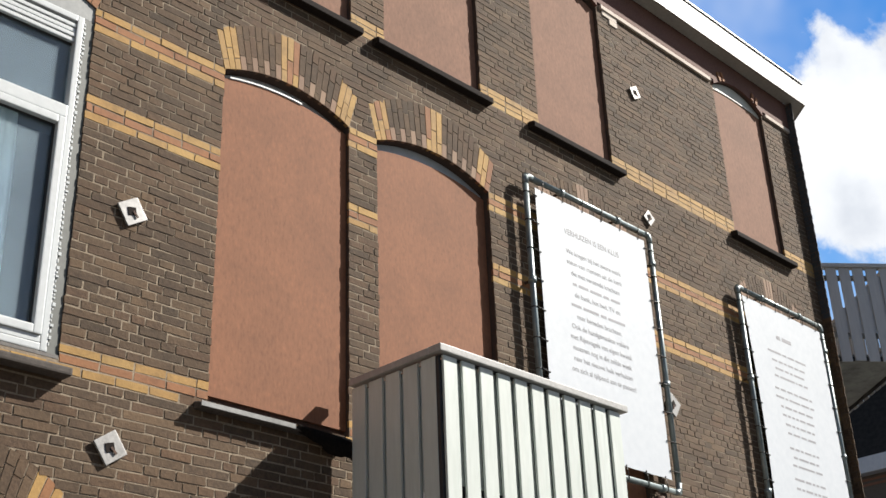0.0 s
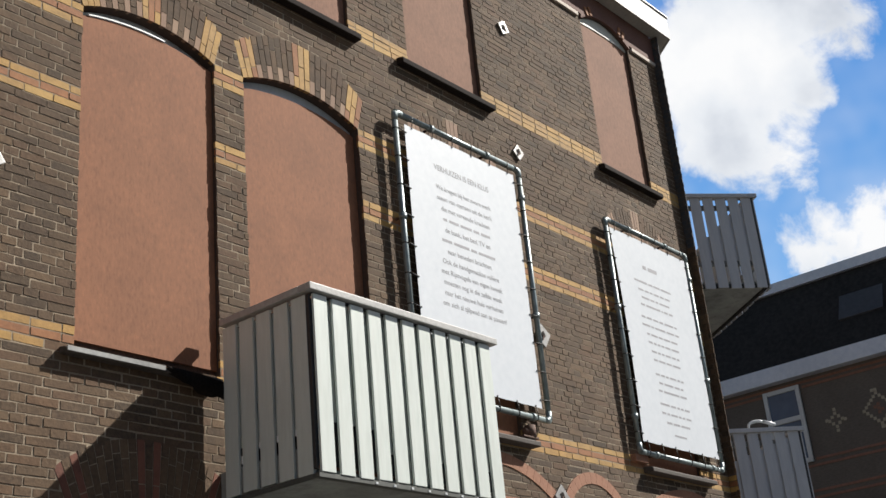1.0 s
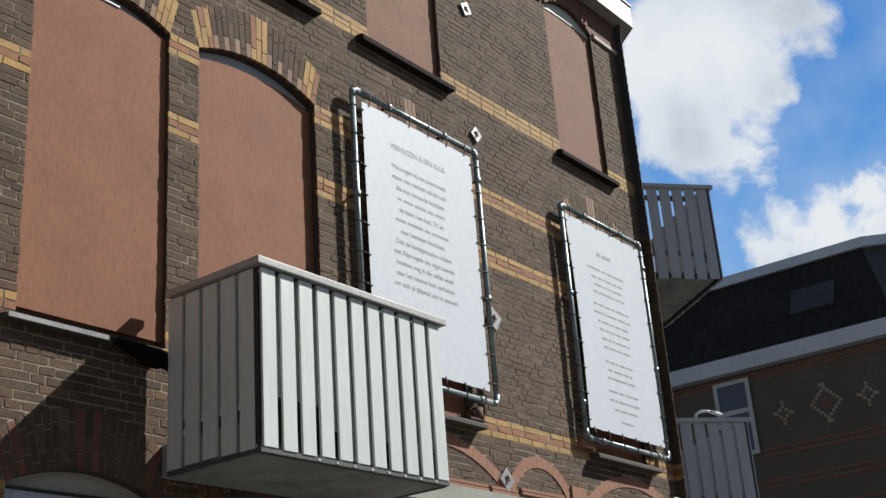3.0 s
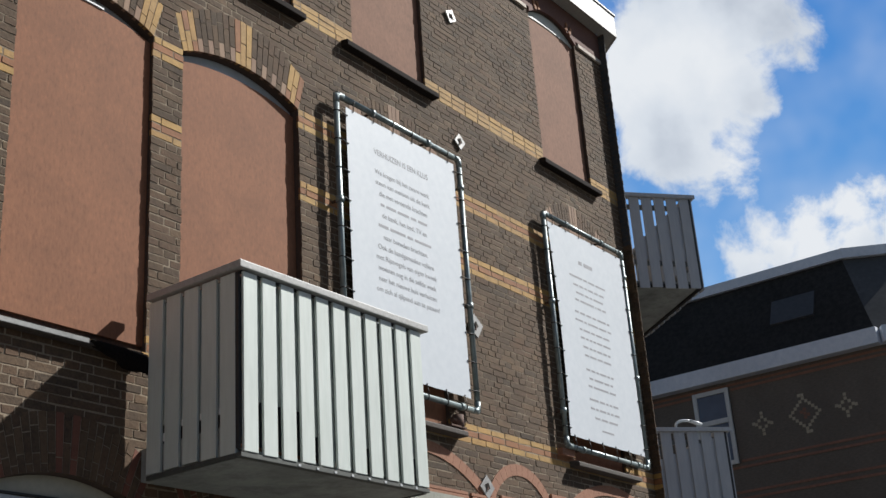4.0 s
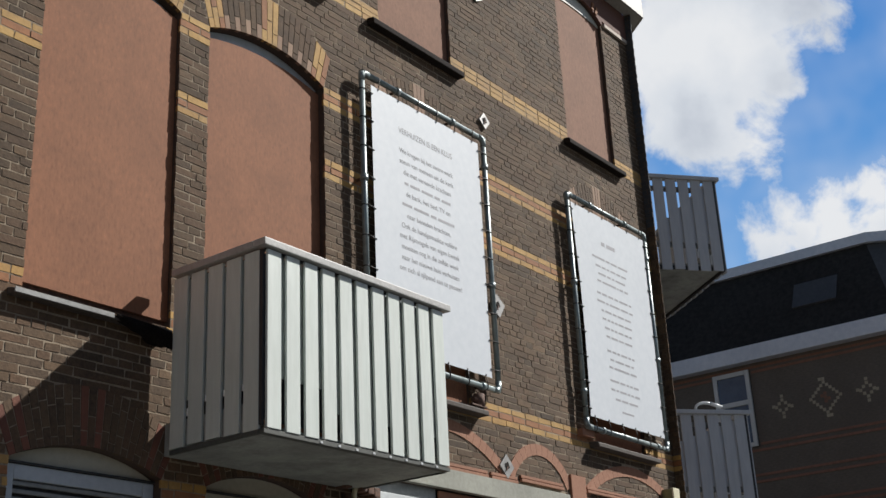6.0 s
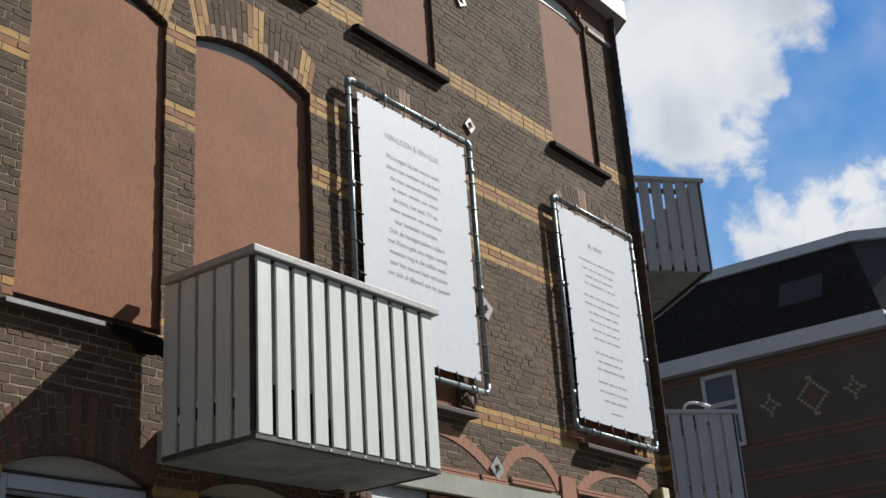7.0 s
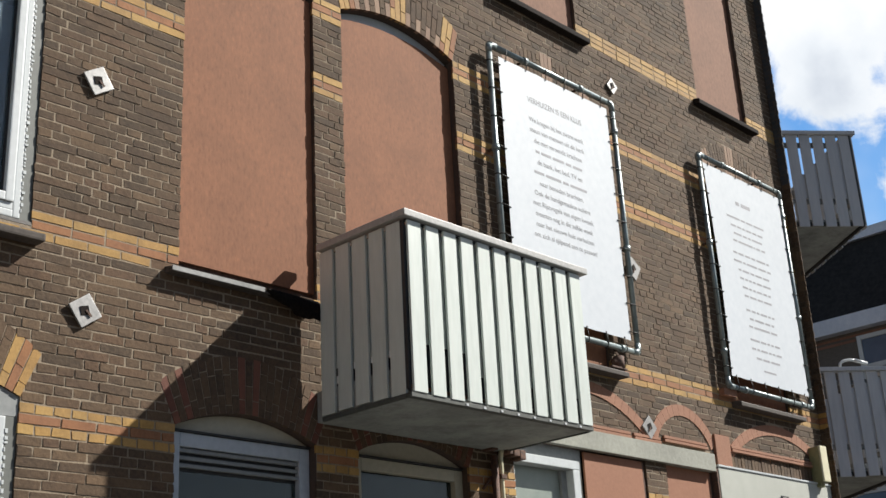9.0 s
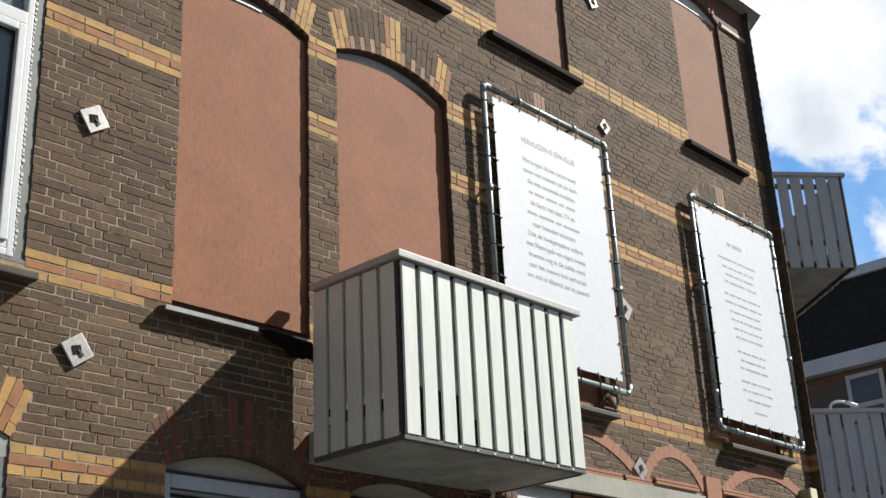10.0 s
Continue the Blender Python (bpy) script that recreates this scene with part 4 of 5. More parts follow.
# ---- banners on tube frames ----
def words_mesh(name, text, size, cx, z, y, parent, limit=None):
    cu = bpy.data.curves.new("text", 'FONT')
    cu.body, cu.size, cu.align_x, cu.align_y = text, size, 'CENTER', 'CENTER'
    ob = bpy.data.objects.new("text", cu)
    scene.collection.objects.link(ob)
    bpy.context.view_layer.update()
    me = bpy.data.meshes.new_from_object(ob.evaluated_get(bpy.context.evaluated_depsgraph_get()))
    bpy.data.objects.remove(ob)
    w = max(v.co.x for v in me.vertices) - min(v.co.x for v in me.vertices)
    k = limit / w if limit else 1.0
    me.transform(Matrix.Translation((cx, y, z)) @ Matrix.Rotation(radians(90), 4, 'X') @ Matrix.Diagonal((k, 1, 1, 1)))
    # one mesh for each word, parted at the wider gaps
    bm = bmesh.new()
    bm.from_mesh(me)
    bpy.data.meshes.remove(me)
    faces = sorted(bm.faces, key=lambda f: min(v.co.x for v in f.verts))
    groups, right = [], None
    for f in faces:
        lo, hi = min(v.co.x for v in f.verts), max(v.co.x for v in f.verts)
        if right is None or lo - right > 0.17 * size * k:
            groups.append([])
            right = hi
        groups[-1].append([tuple(v.co) for v in f.verts])
        right = max(right, hi)
    bm.free()
    for g in groups:
        vs, fs = [], []
        for f in g:
            fs.append(tuple(range(len(vs), len(vs) + len(f))))
            vs += f
        wm = bpy.data.meshes.new(name)
        wm.from_pydata(vs, [], fs)
        wm.materials.append(INK)
        o = new(name, wm)
        o.parent = parent


def bars(parent, cx, z, words, unit, h, y):
    """A line of writing too small to read: one plain bar for each word."""
    total = sum(words) + len(words) - 1
    x = cx - total * unit / 2
    for w in words:
        part("text_bar", boxes((x, x + w * unit, y, y + 0.0006, z - h / 2, z + h / 2)), INK_PALE, parent)
        x += (w + 1) * unit


def banner(label, x0, x1, z0, z1, sheet, bow, y=-0.08):
    t = thing("banner", label, "banner", "poem banners", (x0, 0, z0))
    W, Hh = x1 - x0, z1 - z0
    r = 0.0255
    for pts in (((0, y, 0), (0, y, Hh)), ((W, y, 0), (W, y, Hh)), ((0, y, Hh), (W, y, Hh)), ((0, y, 0), (W, y, 0))):
        bm = bmesh.new()
        tube(bm, pts, r, 14)
        part("tube", bm, TUBE, t)
    for cx in (0, W):
        for cz in (0, Hh):
            bm = bmesh.new()
            s = 1 if cz == 0 else -1
            q = 1 if cx == 0 else -1
            tube(bm, [(cx, y, cz + s * 0.085), (cx, y, cz + s * 0.03), (cx + q * 0.03, y, cz), (cx + q * 0.085, y, cz)], r + 0.003, 12)
            part("elbow", bm, TUBE, t)
    # wall brackets with clamps
    for bx, bz in ((0, Hh * 0.14), (0, Hh * 0.60), (W, Hh * 0.40), (W, Hh * 0.88), (W * 0.27, Hh), (W * 0.72, Hh), (W * 0.18, 0), (W * 0.86, 0)):
        bm = bmesh.new()
        tube(bm, [(bx, y + 0.02, bz), (bx, 0.004, bz)], 0.013, 8)
        part("bracket", bm, RUSTY, t)
        bm = bmesh.new()
        d = (0, 0, 1) if bx in (0, W) else (1, 0, 0)
        tube(bm, [(bx - d[0] * 0.025, y, bz - d[2] * 0.025), (bx + d[0] * 0.025, y, bz + d[2] * 0.025)], r + 0.009, 12)
        part("clamp", bm, TUBE, t)
    # cloth, slightly slack between its eyelets
    sl, sr, sb, st = sheet
    nu, nv = 24, 36
    bm = bmesh.new()
    front, back = [], []
    for j in range(nv + 1):
        v = j / nv
        rf, rb = [], []
        for i in range(nu + 1):
            u = i / nu
            left = sl + bow * math.sin(math.pi * (1 - v) * 0.9) * (1 - u)
            xx = left + (sr - left) * u - x0
            zz = sb + (st - sb) * v - x_sag(u) * (2 * v - 1) - z0
            rf.append(bm.verts.new((xx, y - 0.008, zz)))
            rb.append(bm.verts.new((xx, y - 0.006, zz)))
        front.append(rf)
        back.append(rb)
    for j in range(nv):
        for i in range(nu):
            bm.faces.new((front[j][i], front[j][i + 1], front[j + 1][i + 1], front[j + 1][i]))
            bm.faces.new((back[j][i], back[j + 1][i], back[j + 1][i + 1], back[j][i + 1]))
    for j in range(nv):
        bm.faces.new((front[j][0], front[j + 1][0], back[j + 1][0], back[j][0]))
        bm.faces.new((front[j][nu], back[j][nu], back[j + 1][nu], front[j + 1][nu]))
    for i in range(nu):
        bm.faces.new((front[0][i], back[0][i], back[0][i + 1], front[0][i + 1]))
        bm.faces.new((front[nv][i], front[nv][i + 1], back[nv][i + 1], back[nv][i]))
    cloth = part("cloth", bm, SHEET, t, "white printed banner cloth")
    # elastic ties and eyelets
    def tie(px, pz, qx, qz, rt=0.0042):
        b = bmesh.new()
        tube(b, [(px, y - 0.012, pz), (qx, y - r - 0.004, qz)], rt, 6)
        part("elastic_tie", b, BLACK, t)
        b = bmesh.new()
        bmesh.ops.create_cone(b, cap_ends=True, segments=10, radius1=0.008, radius2=0.006, depth=0.006,
                              matrix=Matrix.Translation((px, y - 0.013, pz)) @ Matrix.Rotation(radians(90), 4, 'X'))
        part("eyelet", b, BLACK, cloth)
        b = bmesh.new()
        d = (0, 0, 1) if pz == qz else (1, 0, 0)
        tube(b, [(qx - d[0] * 0.005, y, qz - d[2] * 0.005), (qx + d[0] * 0.005, y, qz + d[2] * 0.005)], r + 0.003, 10)
        part("tie_loop", b, BLACK, t)
    k = 9
    for i in range(k):
        z = (sb - z0) + (st - sb) * (i + 0.3) / (k - 0.4)
        vv = (z + z0 - sb) / (st - sb)
        left = sl + bow * math.sin(math.pi * (1 - vv) * 0.9)
        tie(left - x0 + 0.012, z, 0, z)
        tie(sr - x0 - 0.012, z, W, z)
    for i in range(6):
        x = (sl - x0) + (sr - sl) * (i + 0.35) / 5.7
        tie(x, st - z0 - 0.012, x, Hh, 0.003)
        tie(x, sb - z0 + 0.012, x, 0, 0.003)
    return cloth


def x_sag(u):
    return 0.0035 * abs(math.sin(u * math.pi * 6))


b1 = banner("white poem banner laced into a galvanised tube frame on the facade", 1.949, 3.710, 4.348, 6.827, (2.060, 3.608, 4.444, 6.742), 0.0)
TX = 2.797 - 1.949
TY = -0.08 - 0.0092
words_mesh("printed_word", "VERHUIZEN IS EEN KLUS", 0.080, TX, 6.447 - 4.348, TY, b1, 0.765)
for i, (s, w) in enumerate((("We kregen bij het zware werk", 0.765), ("steun van mensen uit de kerk", 0.765), ("die met vereende krachten", 0.67), (None, 0.65),
                            ("de bank, het bed, TV en", 0.62), (None, 0.73), ("naar beneden brachten.", 0.61))):
    z = 6.257 - 0.1 * i - 4.348
    if s:
        words_mesh("printed_word", s, 0.066, TX, z, TY, b1, w)
    else:
        bars(b1, TX, z, (2, 5, 6, 3, 5) if i == 3 else (5, 8, 3, 9), w / (25 if i == 3 else 28), 0.024, TY)
for i, (s, w) in enumerate((("Ook de handgemaakte voli\u00e8re", 0.77), ("met Rijstvogels van eigen kweek", 0.83), ("moesten nog in die zelfde week", 0.79),
                            ("naar het nieuwe huis verhuizen", 0.79), ("om zich al tjilpend aan te passen!", 0.86))):
    words_mesh("printed_word", s, 0.066, TX, 5.555 - 0.097 * i - 4.348, TY, b1, w)

b2 = banner("narrower white poem banner laced into a tube frame by the corner", 5.191, 6.840, 4.267, 6.746, (5.252, 6.790, 4.378, 6.668), 0.055)
CX = 5.97 - 5.191
bars(b2, CX - 0.01, 6.35 - 4.267, (2, 5), 0.036, 0.042, TY)
rows = [(6.165, (10, 3, 5, 8)), (6.07, (4, 3, 2, 4, 3, 4)), (5.985, (6, 3, 2, 8)), (5.90, (3, 11, 1, 3, 3)),
        (5.76, (3, 4, 4, 3, 7, 2)), (5.67, (6, 2, 8, 6, 3)), (5.575, (2, 5, 3, 5, 5)), (5.485, (3, 2, 2, 2, 4, 6)), (5.39, (4, 2, 2, 4, 3, 2)), (5.30, (3, 5, 4, 6)),
        (5.145, (3, 3, 2, 5, 2, 2)), (5.055, (3, 7, 4, 2)), (4.97, (3, 12, 5)), (4.83, (7, 4, 2, 2, 4)), (4.735, (3, 2, 5, 2, 2, 4)), (4.64, (4, 5, 7)), (4.52, (10,))]
for i, (z, w) in enumerate(rows):
    bars(b2, CX + 0.004 * i, z - 4.267, w, 0.0255 if i < 16 else 0.024, 0.022 if i < 16 else 0.018, TY)


# ---- rusty fittings left on the sills under the banners ----
def old_bracket(x, z, w):
    t = thing("rusty_bracket", "rusty round iron bracket fixed on the window sill", "bracket", "old sill brackets", (x, -0.02, z))
    bm = bmesh.new()
    tube(bm, [(0, -0.03, 0.0), (0, -0.03, 0.11)], 0.05, 14)
    part("socket", bm, RUSTY, t)
    bm = bmesh.new()
    tube(bm, [(-0.09, -0.03, 0.055), (0.05, -0.03, 0.055)], 0.022, 10)
    part("cross_bar", bm, RUSTY, t)
    part("foot", soft(-w, 0.06, -0.075, 0.02, -0.012, 0.004, r=0.003), RUSTY, t)


old_bracket(3.44, 4.165, 0.16)
block = tagged(link("timber_block", soft(5.13, 5.36, -0.06, 0.0, 4.175, 4.245, r=0.006), TERRACOTTA), "small reddish timber block beside the sill end", "block")


# ---- wall anchor plates ----
def anchor(x, z, turn, tilt=0.0, size=0.165):
    t = thing("anchor_plate", "pale square steel wall anchor plate with a dark bolt hole", "anchor plate", "wall anchor plates", (x, 0, z))
    m = Matrix.Rotation(radians(turn), 4, 'Y') @ Matrix.Rotation(radians(tilt), 4, 'X')
    h = size / 2
    b = soft(-h, h, -0.024, -0.008, -h, h, r=0.004)
    bmesh.ops.transform(b, matrix=m, verts=b.verts[:])
    plate = part("plate", b, STEEL, t)
    b = boxes((-0.034, 0.022, -0.0285, -0.0245, -0.026, 0.026))
    bmesh.ops.transform(b, matrix=m @ Matrix.Rotation(radians(20), 4, 'Y'), verts=b.verts[:])
    part("slot", b, STONE_DARK, plate, "dark slot")
    b = boxes((-0.007, 0.007, -0.033, -0.029, -0.05, 0.0))
    bmesh.ops.transform(b, matrix=m @ Matrix.Rotation(radians(-12), 4, 'Y'), verts=b.verts[:])
    part("wedge", b, RUSTY, plate)
    b = bmesh.new()
    tube(b, [(0, -0.016, 0), (0, 0.02, 0)], 0.02, 10)
    part("bolt", b, RUSTY, t)


anchor(-1.737, 5.200, -33, 0, 0.155)
anchor(-1.748, 3.705, -35, 0, 0.156)
anchor(3.868, 8.545, -30, 0, 0.13)
anchor(3.85, 7.095, 40, 0, 0.125)
anchor(3.87, 5.20, 35)
anchor(3.85, 3.705, 45, 0, 0.155)

# ---- downpipe beside the door ----
dp = thing("downpipe", "thin pale metal downpipe with a dark bracket, under the balcony", "downpipe", at=(1.775, -0.05, 0))
bm = bmesh.new()
tube(bm, [(0, 0, 0), (0, 0, 3.22), (0.01, -0.005, 3.26), (0.05, -0.01, 3.30)], 0.02, 12)
part("pipe", bm, CREAM, dp)
bm = bmesh.new()
tube(bm, [(-0.07, 0.0, 0), (-0.07, 0.0, 3.22)], 0.028, 10)
part("pipe", bm, RUSTY, dp, "dark rusty second pipe")
bm = bmesh.new()
tube(bm, [(0, 0.0, 3.08), (-0.08, 0.03, 3.06), (-0.17, 0.04, 2.97)], 0.012, 8)
part("strut", bm, RUSTY, dp)
part("clip", soft(-0.03, 0.03, -0.03, 0.05, 3.05, 3.085, r=0.005), RUSTY, dp)
for i, (dx, dz) in enumerate(((0.05, 3.28), (0.13, 3.27), (0.20, 3.25), (-0.12, 3.29))):
    part("bracket", soft(dx - 0.03, dx + 0.035, -0.06, 0.05, dz - 0.04, dz + 0.035, r=0.01), RUSTY, dp)


# ---- house across the side street ----
def far_house():
    t = thing("house", "dark brick house in shade with mansard roof and pale eaves board", "house", at=(16, 0, 0))
    y0, y1 = -0.15, 11.0
    dx, dy = 0.5 * 9, -0.866 * 9
    bm = bmesh.new()
    ol = [(0, y1), (0, y0), (dx, y0 + dy), (dx + 8, y0 + dy), (9, y1)]
    a = [bm.verts.new((x, y, 0)) for x, y in ol]
    b = [bm.verts.new((x, y, 7.64)) for x, y in ol]
    bm.faces.new(a), bm.faces.new(b)
    for i in range(5):
        j = (i + 1) % 5
        bm.faces.new((a[i], a[j], b[j], b[i]))
    bmesh.ops.recalc_face_normals(bm, faces=bm.faces[:])
    part("wall", bm, HOUSE_BRICK, t)
    # eaves boards
    part("eaves_board", soft(-0.22, 0.02, y0 - 0.05, y1, 7.63, 7.92, r=0.01), GUTTER_FAR, t)
    b = soft(0, 9.0, -0.22, 0.02, 7.63, 7.92, r=0.01)
    bmesh.ops.transform(b, matrix=Matrix.Translation((-0.02, y0 - 0.05, 0)) @ Matrix.Rotation(math.atan2(-0.866, 0.5), 4, 'Z'), verts=b.verts[:])
    part("eaves_board", b, GUTTER_FAR, t)
    # mansard: steep slopes up to an upper board
    top = [(0.75, y1), (0.75, 0.42), (0.75 + 0.5 * 1.15, 0.42 - 0.866 * 1.15), (5.5, -2.2), (8, y1)]
    bot = [(-0.1, y1), (-0.1, y0), (dx - 0.1, y0 + dy), (dx + 8, y0 + dy), (9, y1)]
    zt = 9.62
    bm = bmesh.new()
    lo = [bm.verts.new((x, y, 7.91)) for x, y in bot]
    hi = [bm.verts.new((x, y, zt)) for x, y in top]
    for i in range(5):
        j = (i + 1) % 5
        f = bm.faces.new((lo[i], lo[j], hi[j], hi[i]))
        # front slope dark, turned slopes paler, light by facing put into the slate
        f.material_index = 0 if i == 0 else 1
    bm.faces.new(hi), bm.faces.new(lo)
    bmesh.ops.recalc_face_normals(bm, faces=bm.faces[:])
    roof = part("roof", bm, [SLATE, SLATE_TURNED], t, "dark slate mansard roof")
    bm = bmesh.new()
    lo = [bm.verts.new((x - 0.10, y - 0.05 * (i > 0), zt - 0.02)) for i, (x, y) in enumerate(top)]
    hi = [bm.verts.new((x - 0.10, y - 0.05 * (i > 0), zt + 0.17)) for i, (x, y) in enumerate(top)]
    bm.faces.new(hi), bm.faces.new(lo)
    for i in range(5):
        j = (i + 1) % 5
        bm.faces.new((lo[i], lo[j], hi[j], hi[i]))
    bmesh.ops.recalc_face_normals(bm, faces=bm.faces[:])
    part("upper_board", bm, GUTTER_FAR, t, "pale board along the roof edge")
    # roof window lying in the slope
    n = Vector((-1.52, 0, 0.85)).normalized()
    m = Matrix.Translation((0.36, 1.36, 8.78)) @ Matrix.Rotation(math.atan2(0.85, 1.52), 4, 'Y')
    rw = bmesh.new()
    soft_box(rw, -0.05, 0.0, -0.42, 0.42, -0.30, 0.30, r=0.01)
    bmesh.ops.transform(rw, matrix=m, verts=rw.verts[:])
    part("roof_window", rw, SLATE_WINDOW, roof, "dark grey roof window")
    # window with white frame
    win = part("window", boxes((-0.02, 0.03, 2.70, 3.42, 6.10, 7.52)), BLACK, t, "white framed window")
    for d in ((-0.06, -0.02, 2.70, 2.78, 6.10, 7.52), (-0.06, -0.02, 3.34, 3.42, 6.10, 7.52), (-0.06, -0.02, 2.782, 3.338, 7.44, 7.52),
              (-0.06, -0.02, 2.782, 3.338, 6.10, 6.18), (-0.06, -0.02, 2.782, 3.338, 6.88, 6.97)):
        part("frame_bar", soft(*d, r=0.008), WHITE_PAINT, win)
    part("pane", boxes((-0.034, -0.028, 2.782, 3.338, 6.972, 7.438)), SKY_PANE, win)
    part("pane", boxes((-0.034, -0.028, 2.782, 3.338, 6.182, 6.878)), SKY_PANE, win)
    low_win = part("window", boxes((-0.02, 0.03, 3.06, 4.10, 3.25, 4.78)), BLACK, t, "white framed lower window")
    for d in ((-0.06, -0.02, 3.06, 3.15, 3.25, 4.78), (-0.06, -0.02, 4.01, 4.10, 3.25, 4.78), (-0.06, -0.02, 3.152, 4.008, 4.69, 4.78)):
        part("frame_bar", soft(*d, r=0.008), WHITE_PAINT, low_win)
    part("pane", boxes((-0.034, -0.028, 3.152, 4.008, 3.26, 4.688)), SKY_PANE, low_win)
    # paired red string courses
    for z in (7.555, 7.465, 6.14, 6.03, 5.59, 5.475, 5.04, 4.93, 4.49, 4.38):
        for ya, yb in (((y0 - 0.02, 2.66), (3.46, y1)) if 6.12 < z < 7.54 else ((y0 - 0.02, 3.03), (4.13, y1)) if z < 4.82 else ((y0 - 0.02, y1),)):
            part("string_course", boxes((-0.012, 0.01, ya, yb, z - 0.022, z + 0.022)), HOUSE_RED, t)
        b = boxes((0, 9, -0.012, 0.01, z - 0.022, z + 0.022))
        bmesh.ops.transform(b, matrix=Matrix.Translation((0, y0, 0)) @ Matrix.Rotation(math.atan2(-0.866, 0.5), 4, 'Z'), verts=b.verts[:])
        part("string_course", b, HOUSE_RED, t)
    # inlaid pale brick figures
    def tiles(cy, cz, spots, mat):
        for u, v in spots:
            part("inlay_brick", boxes((-0.008, 0.004, cy + u - 0.027, cy + u + 0.027, cz + v - 0.027, cz + v + 0.027)), mat, t)
    cross = [(0, 0.12), (0, -0.12), (0.12, 0), (-0.12, 0), (0.06, 0.06), (-0.06, 0.06), (0.06, -0.06), (-0.06, -0.06), (0.17, 0.02), (-0.17, -0.02), (0, 0.19), (0, -0.19)]
    dia = []
    for k in range(5):
        a = k / 5
        dia += [(0.27 * (1 - a), 0.27 * a), (-0.27 * a, 0.27 * (1 - a)), (-0.27 * (1 - a), -0.27 * a), (0.27 * a, -0.27 * (1 - a))]
    dia += [(0, 0.33), (0, -0.33), (0.06, 0.33), (-0.06, -0.33)]
    tiles(2.16, 6.73, cross, HOUSE_YELLOW)
    tiles(1.36, 6.75, dia, HOUSE_YELLOW)
    tiles(0.61, 6.74, cross, HOUSE_YELLOW)
    tiles(1.36, 6.75, [(0, 0), (0.06, 0.03), (-0.06, -0.03), (0, 0.07), (0, -0.07)], HOUSE_RED)


far_house()


# ---- sky with cumulus clouds, a far backdrop ----
def sky_backdrop():
    R = 1500.0
    bm = bmesh.new()
    prev = None
    eye = Vector((-5.0, -6.0, 1.5))
    for i in range(41):
        az = radians(38 + 66 * i / 40)
        cur = []
        for j in range(33):
            el = radians(-1 + 66 * j / 32)
            cur.append(bm.verts.new(eye + Vector((math.sin(az) * math.cos(el), math.cos(az) * math.cos(el), math.sin(el))) * R))
        if prev:
            for j in range(32):
                f = bm.faces.new((prev[j], prev[j + 1], cur[j + 1], cur[j]))
                f.smooth = True
        prev = cur
    m = bpy.data.materials.new("cloudy_sky")
    m.use_nodes = True
    nt = m.node_tree
    nt.nodes.clear()
    N, Lk = nt.nodes.new, nt.links.new
    geo = N("ShaderNodeNewGeometry")
    sub = N("ShaderNodeVectorMath")
    sub.operation = 'SUBTRACT'
    sub.inputs[1].default_value = eye
    Lk(geo.outputs["Position"], sub.inputs[0])
    sc = N("ShaderNodeVectorMath")
    sc.operation = 'SCALE'
    sc.inputs["Scale"].default_value = 1 / R
    Lk(sub.outputs[0], sc.inputs[0])
    d = sc.outputs[0]

    def math_node(op, a, b=None, clamp=False):
        k = N("ShaderNodeMath")
        k.operation, k.use_clamp = op, clamp
        for s, v in zip(k.inputs, (a, b)):
            if isinstance(v, bpy.types.NodeSocket):
                Lk(v, s)
            elif v is not None:
                s.default_value = v
        return k.outputs[0]

    def fbm(scale, detail, rough=0.6, dist=0.0):
        k = N("ShaderNodeTexNoise")
        k.inputs["Scale"].default_value, k.inputs["Detail"].default_value = scale, detail
        k.inputs["Roughness"].default_value, k.inputs["Distortion"].default_value = rough, dist
        Lk(d, k.inputs["Vector"])
        return k.outputs[0]

    puffs = [((0.8055, 0.3274, 0.4940), 0.0555), ((0.8121, 0.2873, 0.5078), 0.0329), ((0.8248, 0.3058, 0.4756), 0.0199), ((0.8296, 0.3309, 0.4498), 0.0226),
             ((0.8199, 0.3627, 0.4430), 0.0418), ((0.8542, 0.3241, 0.4066), 0.0109), ((0.8451, 0.3380, 0.4142), 0.0162), ((0.7919, 0.3659, 0.4889), 0.0418),
             ((0.7797, 0.3276, 0.5336), 0.0300), ((0.7995, 0.2745, 0.5343), 0.0347), ((0.8188, 0.3791, 0.4311), 0.0282), ((0.8415, 0.2946, 0.4529), 0.0082),
             ((0.8448, 0.3154, 0.4322), 0.0091), ((0.8743, 0.3268, 0.3442), 0.0140), ((0.8803, 0.3075, 0.3472), 0.0191), ((0.8901, 0.2819, 0.3444), 0.0227),
             ((0.8991, 0.2536, 0.3438), 0.0255), ((0.9075, 0.2287, 0.3398), 0.0282), ((0.9261, 0.1767, 0.3220), 0.0500), ((0.8998, 0.2979, 0.3046), 0.0409),
             ((0.9150, 0.2496, 0.3041), 0.0409),
             ((0.8246, 0.2612, 0.5017), 0.0210), ((0.8152, 0.2612, 0.5169), 0.0200), ((0.8771, 0.3161, 0.3617), 0.0140),
             ((0.8743, 0.3387, 0.3478), 0.0140), ((0.8845, 0.2904, 0.3651), 0.0130), ((0.8919, 0.2598, 0.3703), 0.0120)]
    low = None
    for c, r in puffs:
        k = N("ShaderNodeVectorMath")
        k.operation = 'DISTANCE'
        Lk(d, k.inputs[0])
        k.inputs[1].default_value = Vector(c).normalized()
        e = math_node('DIVIDE', math_node('SUBTRACT', k.outputs["Value"], r), 0.03)
        low = e if low is None else math_node('SMOOTH_MIN', low, e)
        if low is not e:
            low.node.inputs[2].default_value = 0.7
    big, fine = fbm(17, 10, 0.60, 0.25), fbm(9, 3)
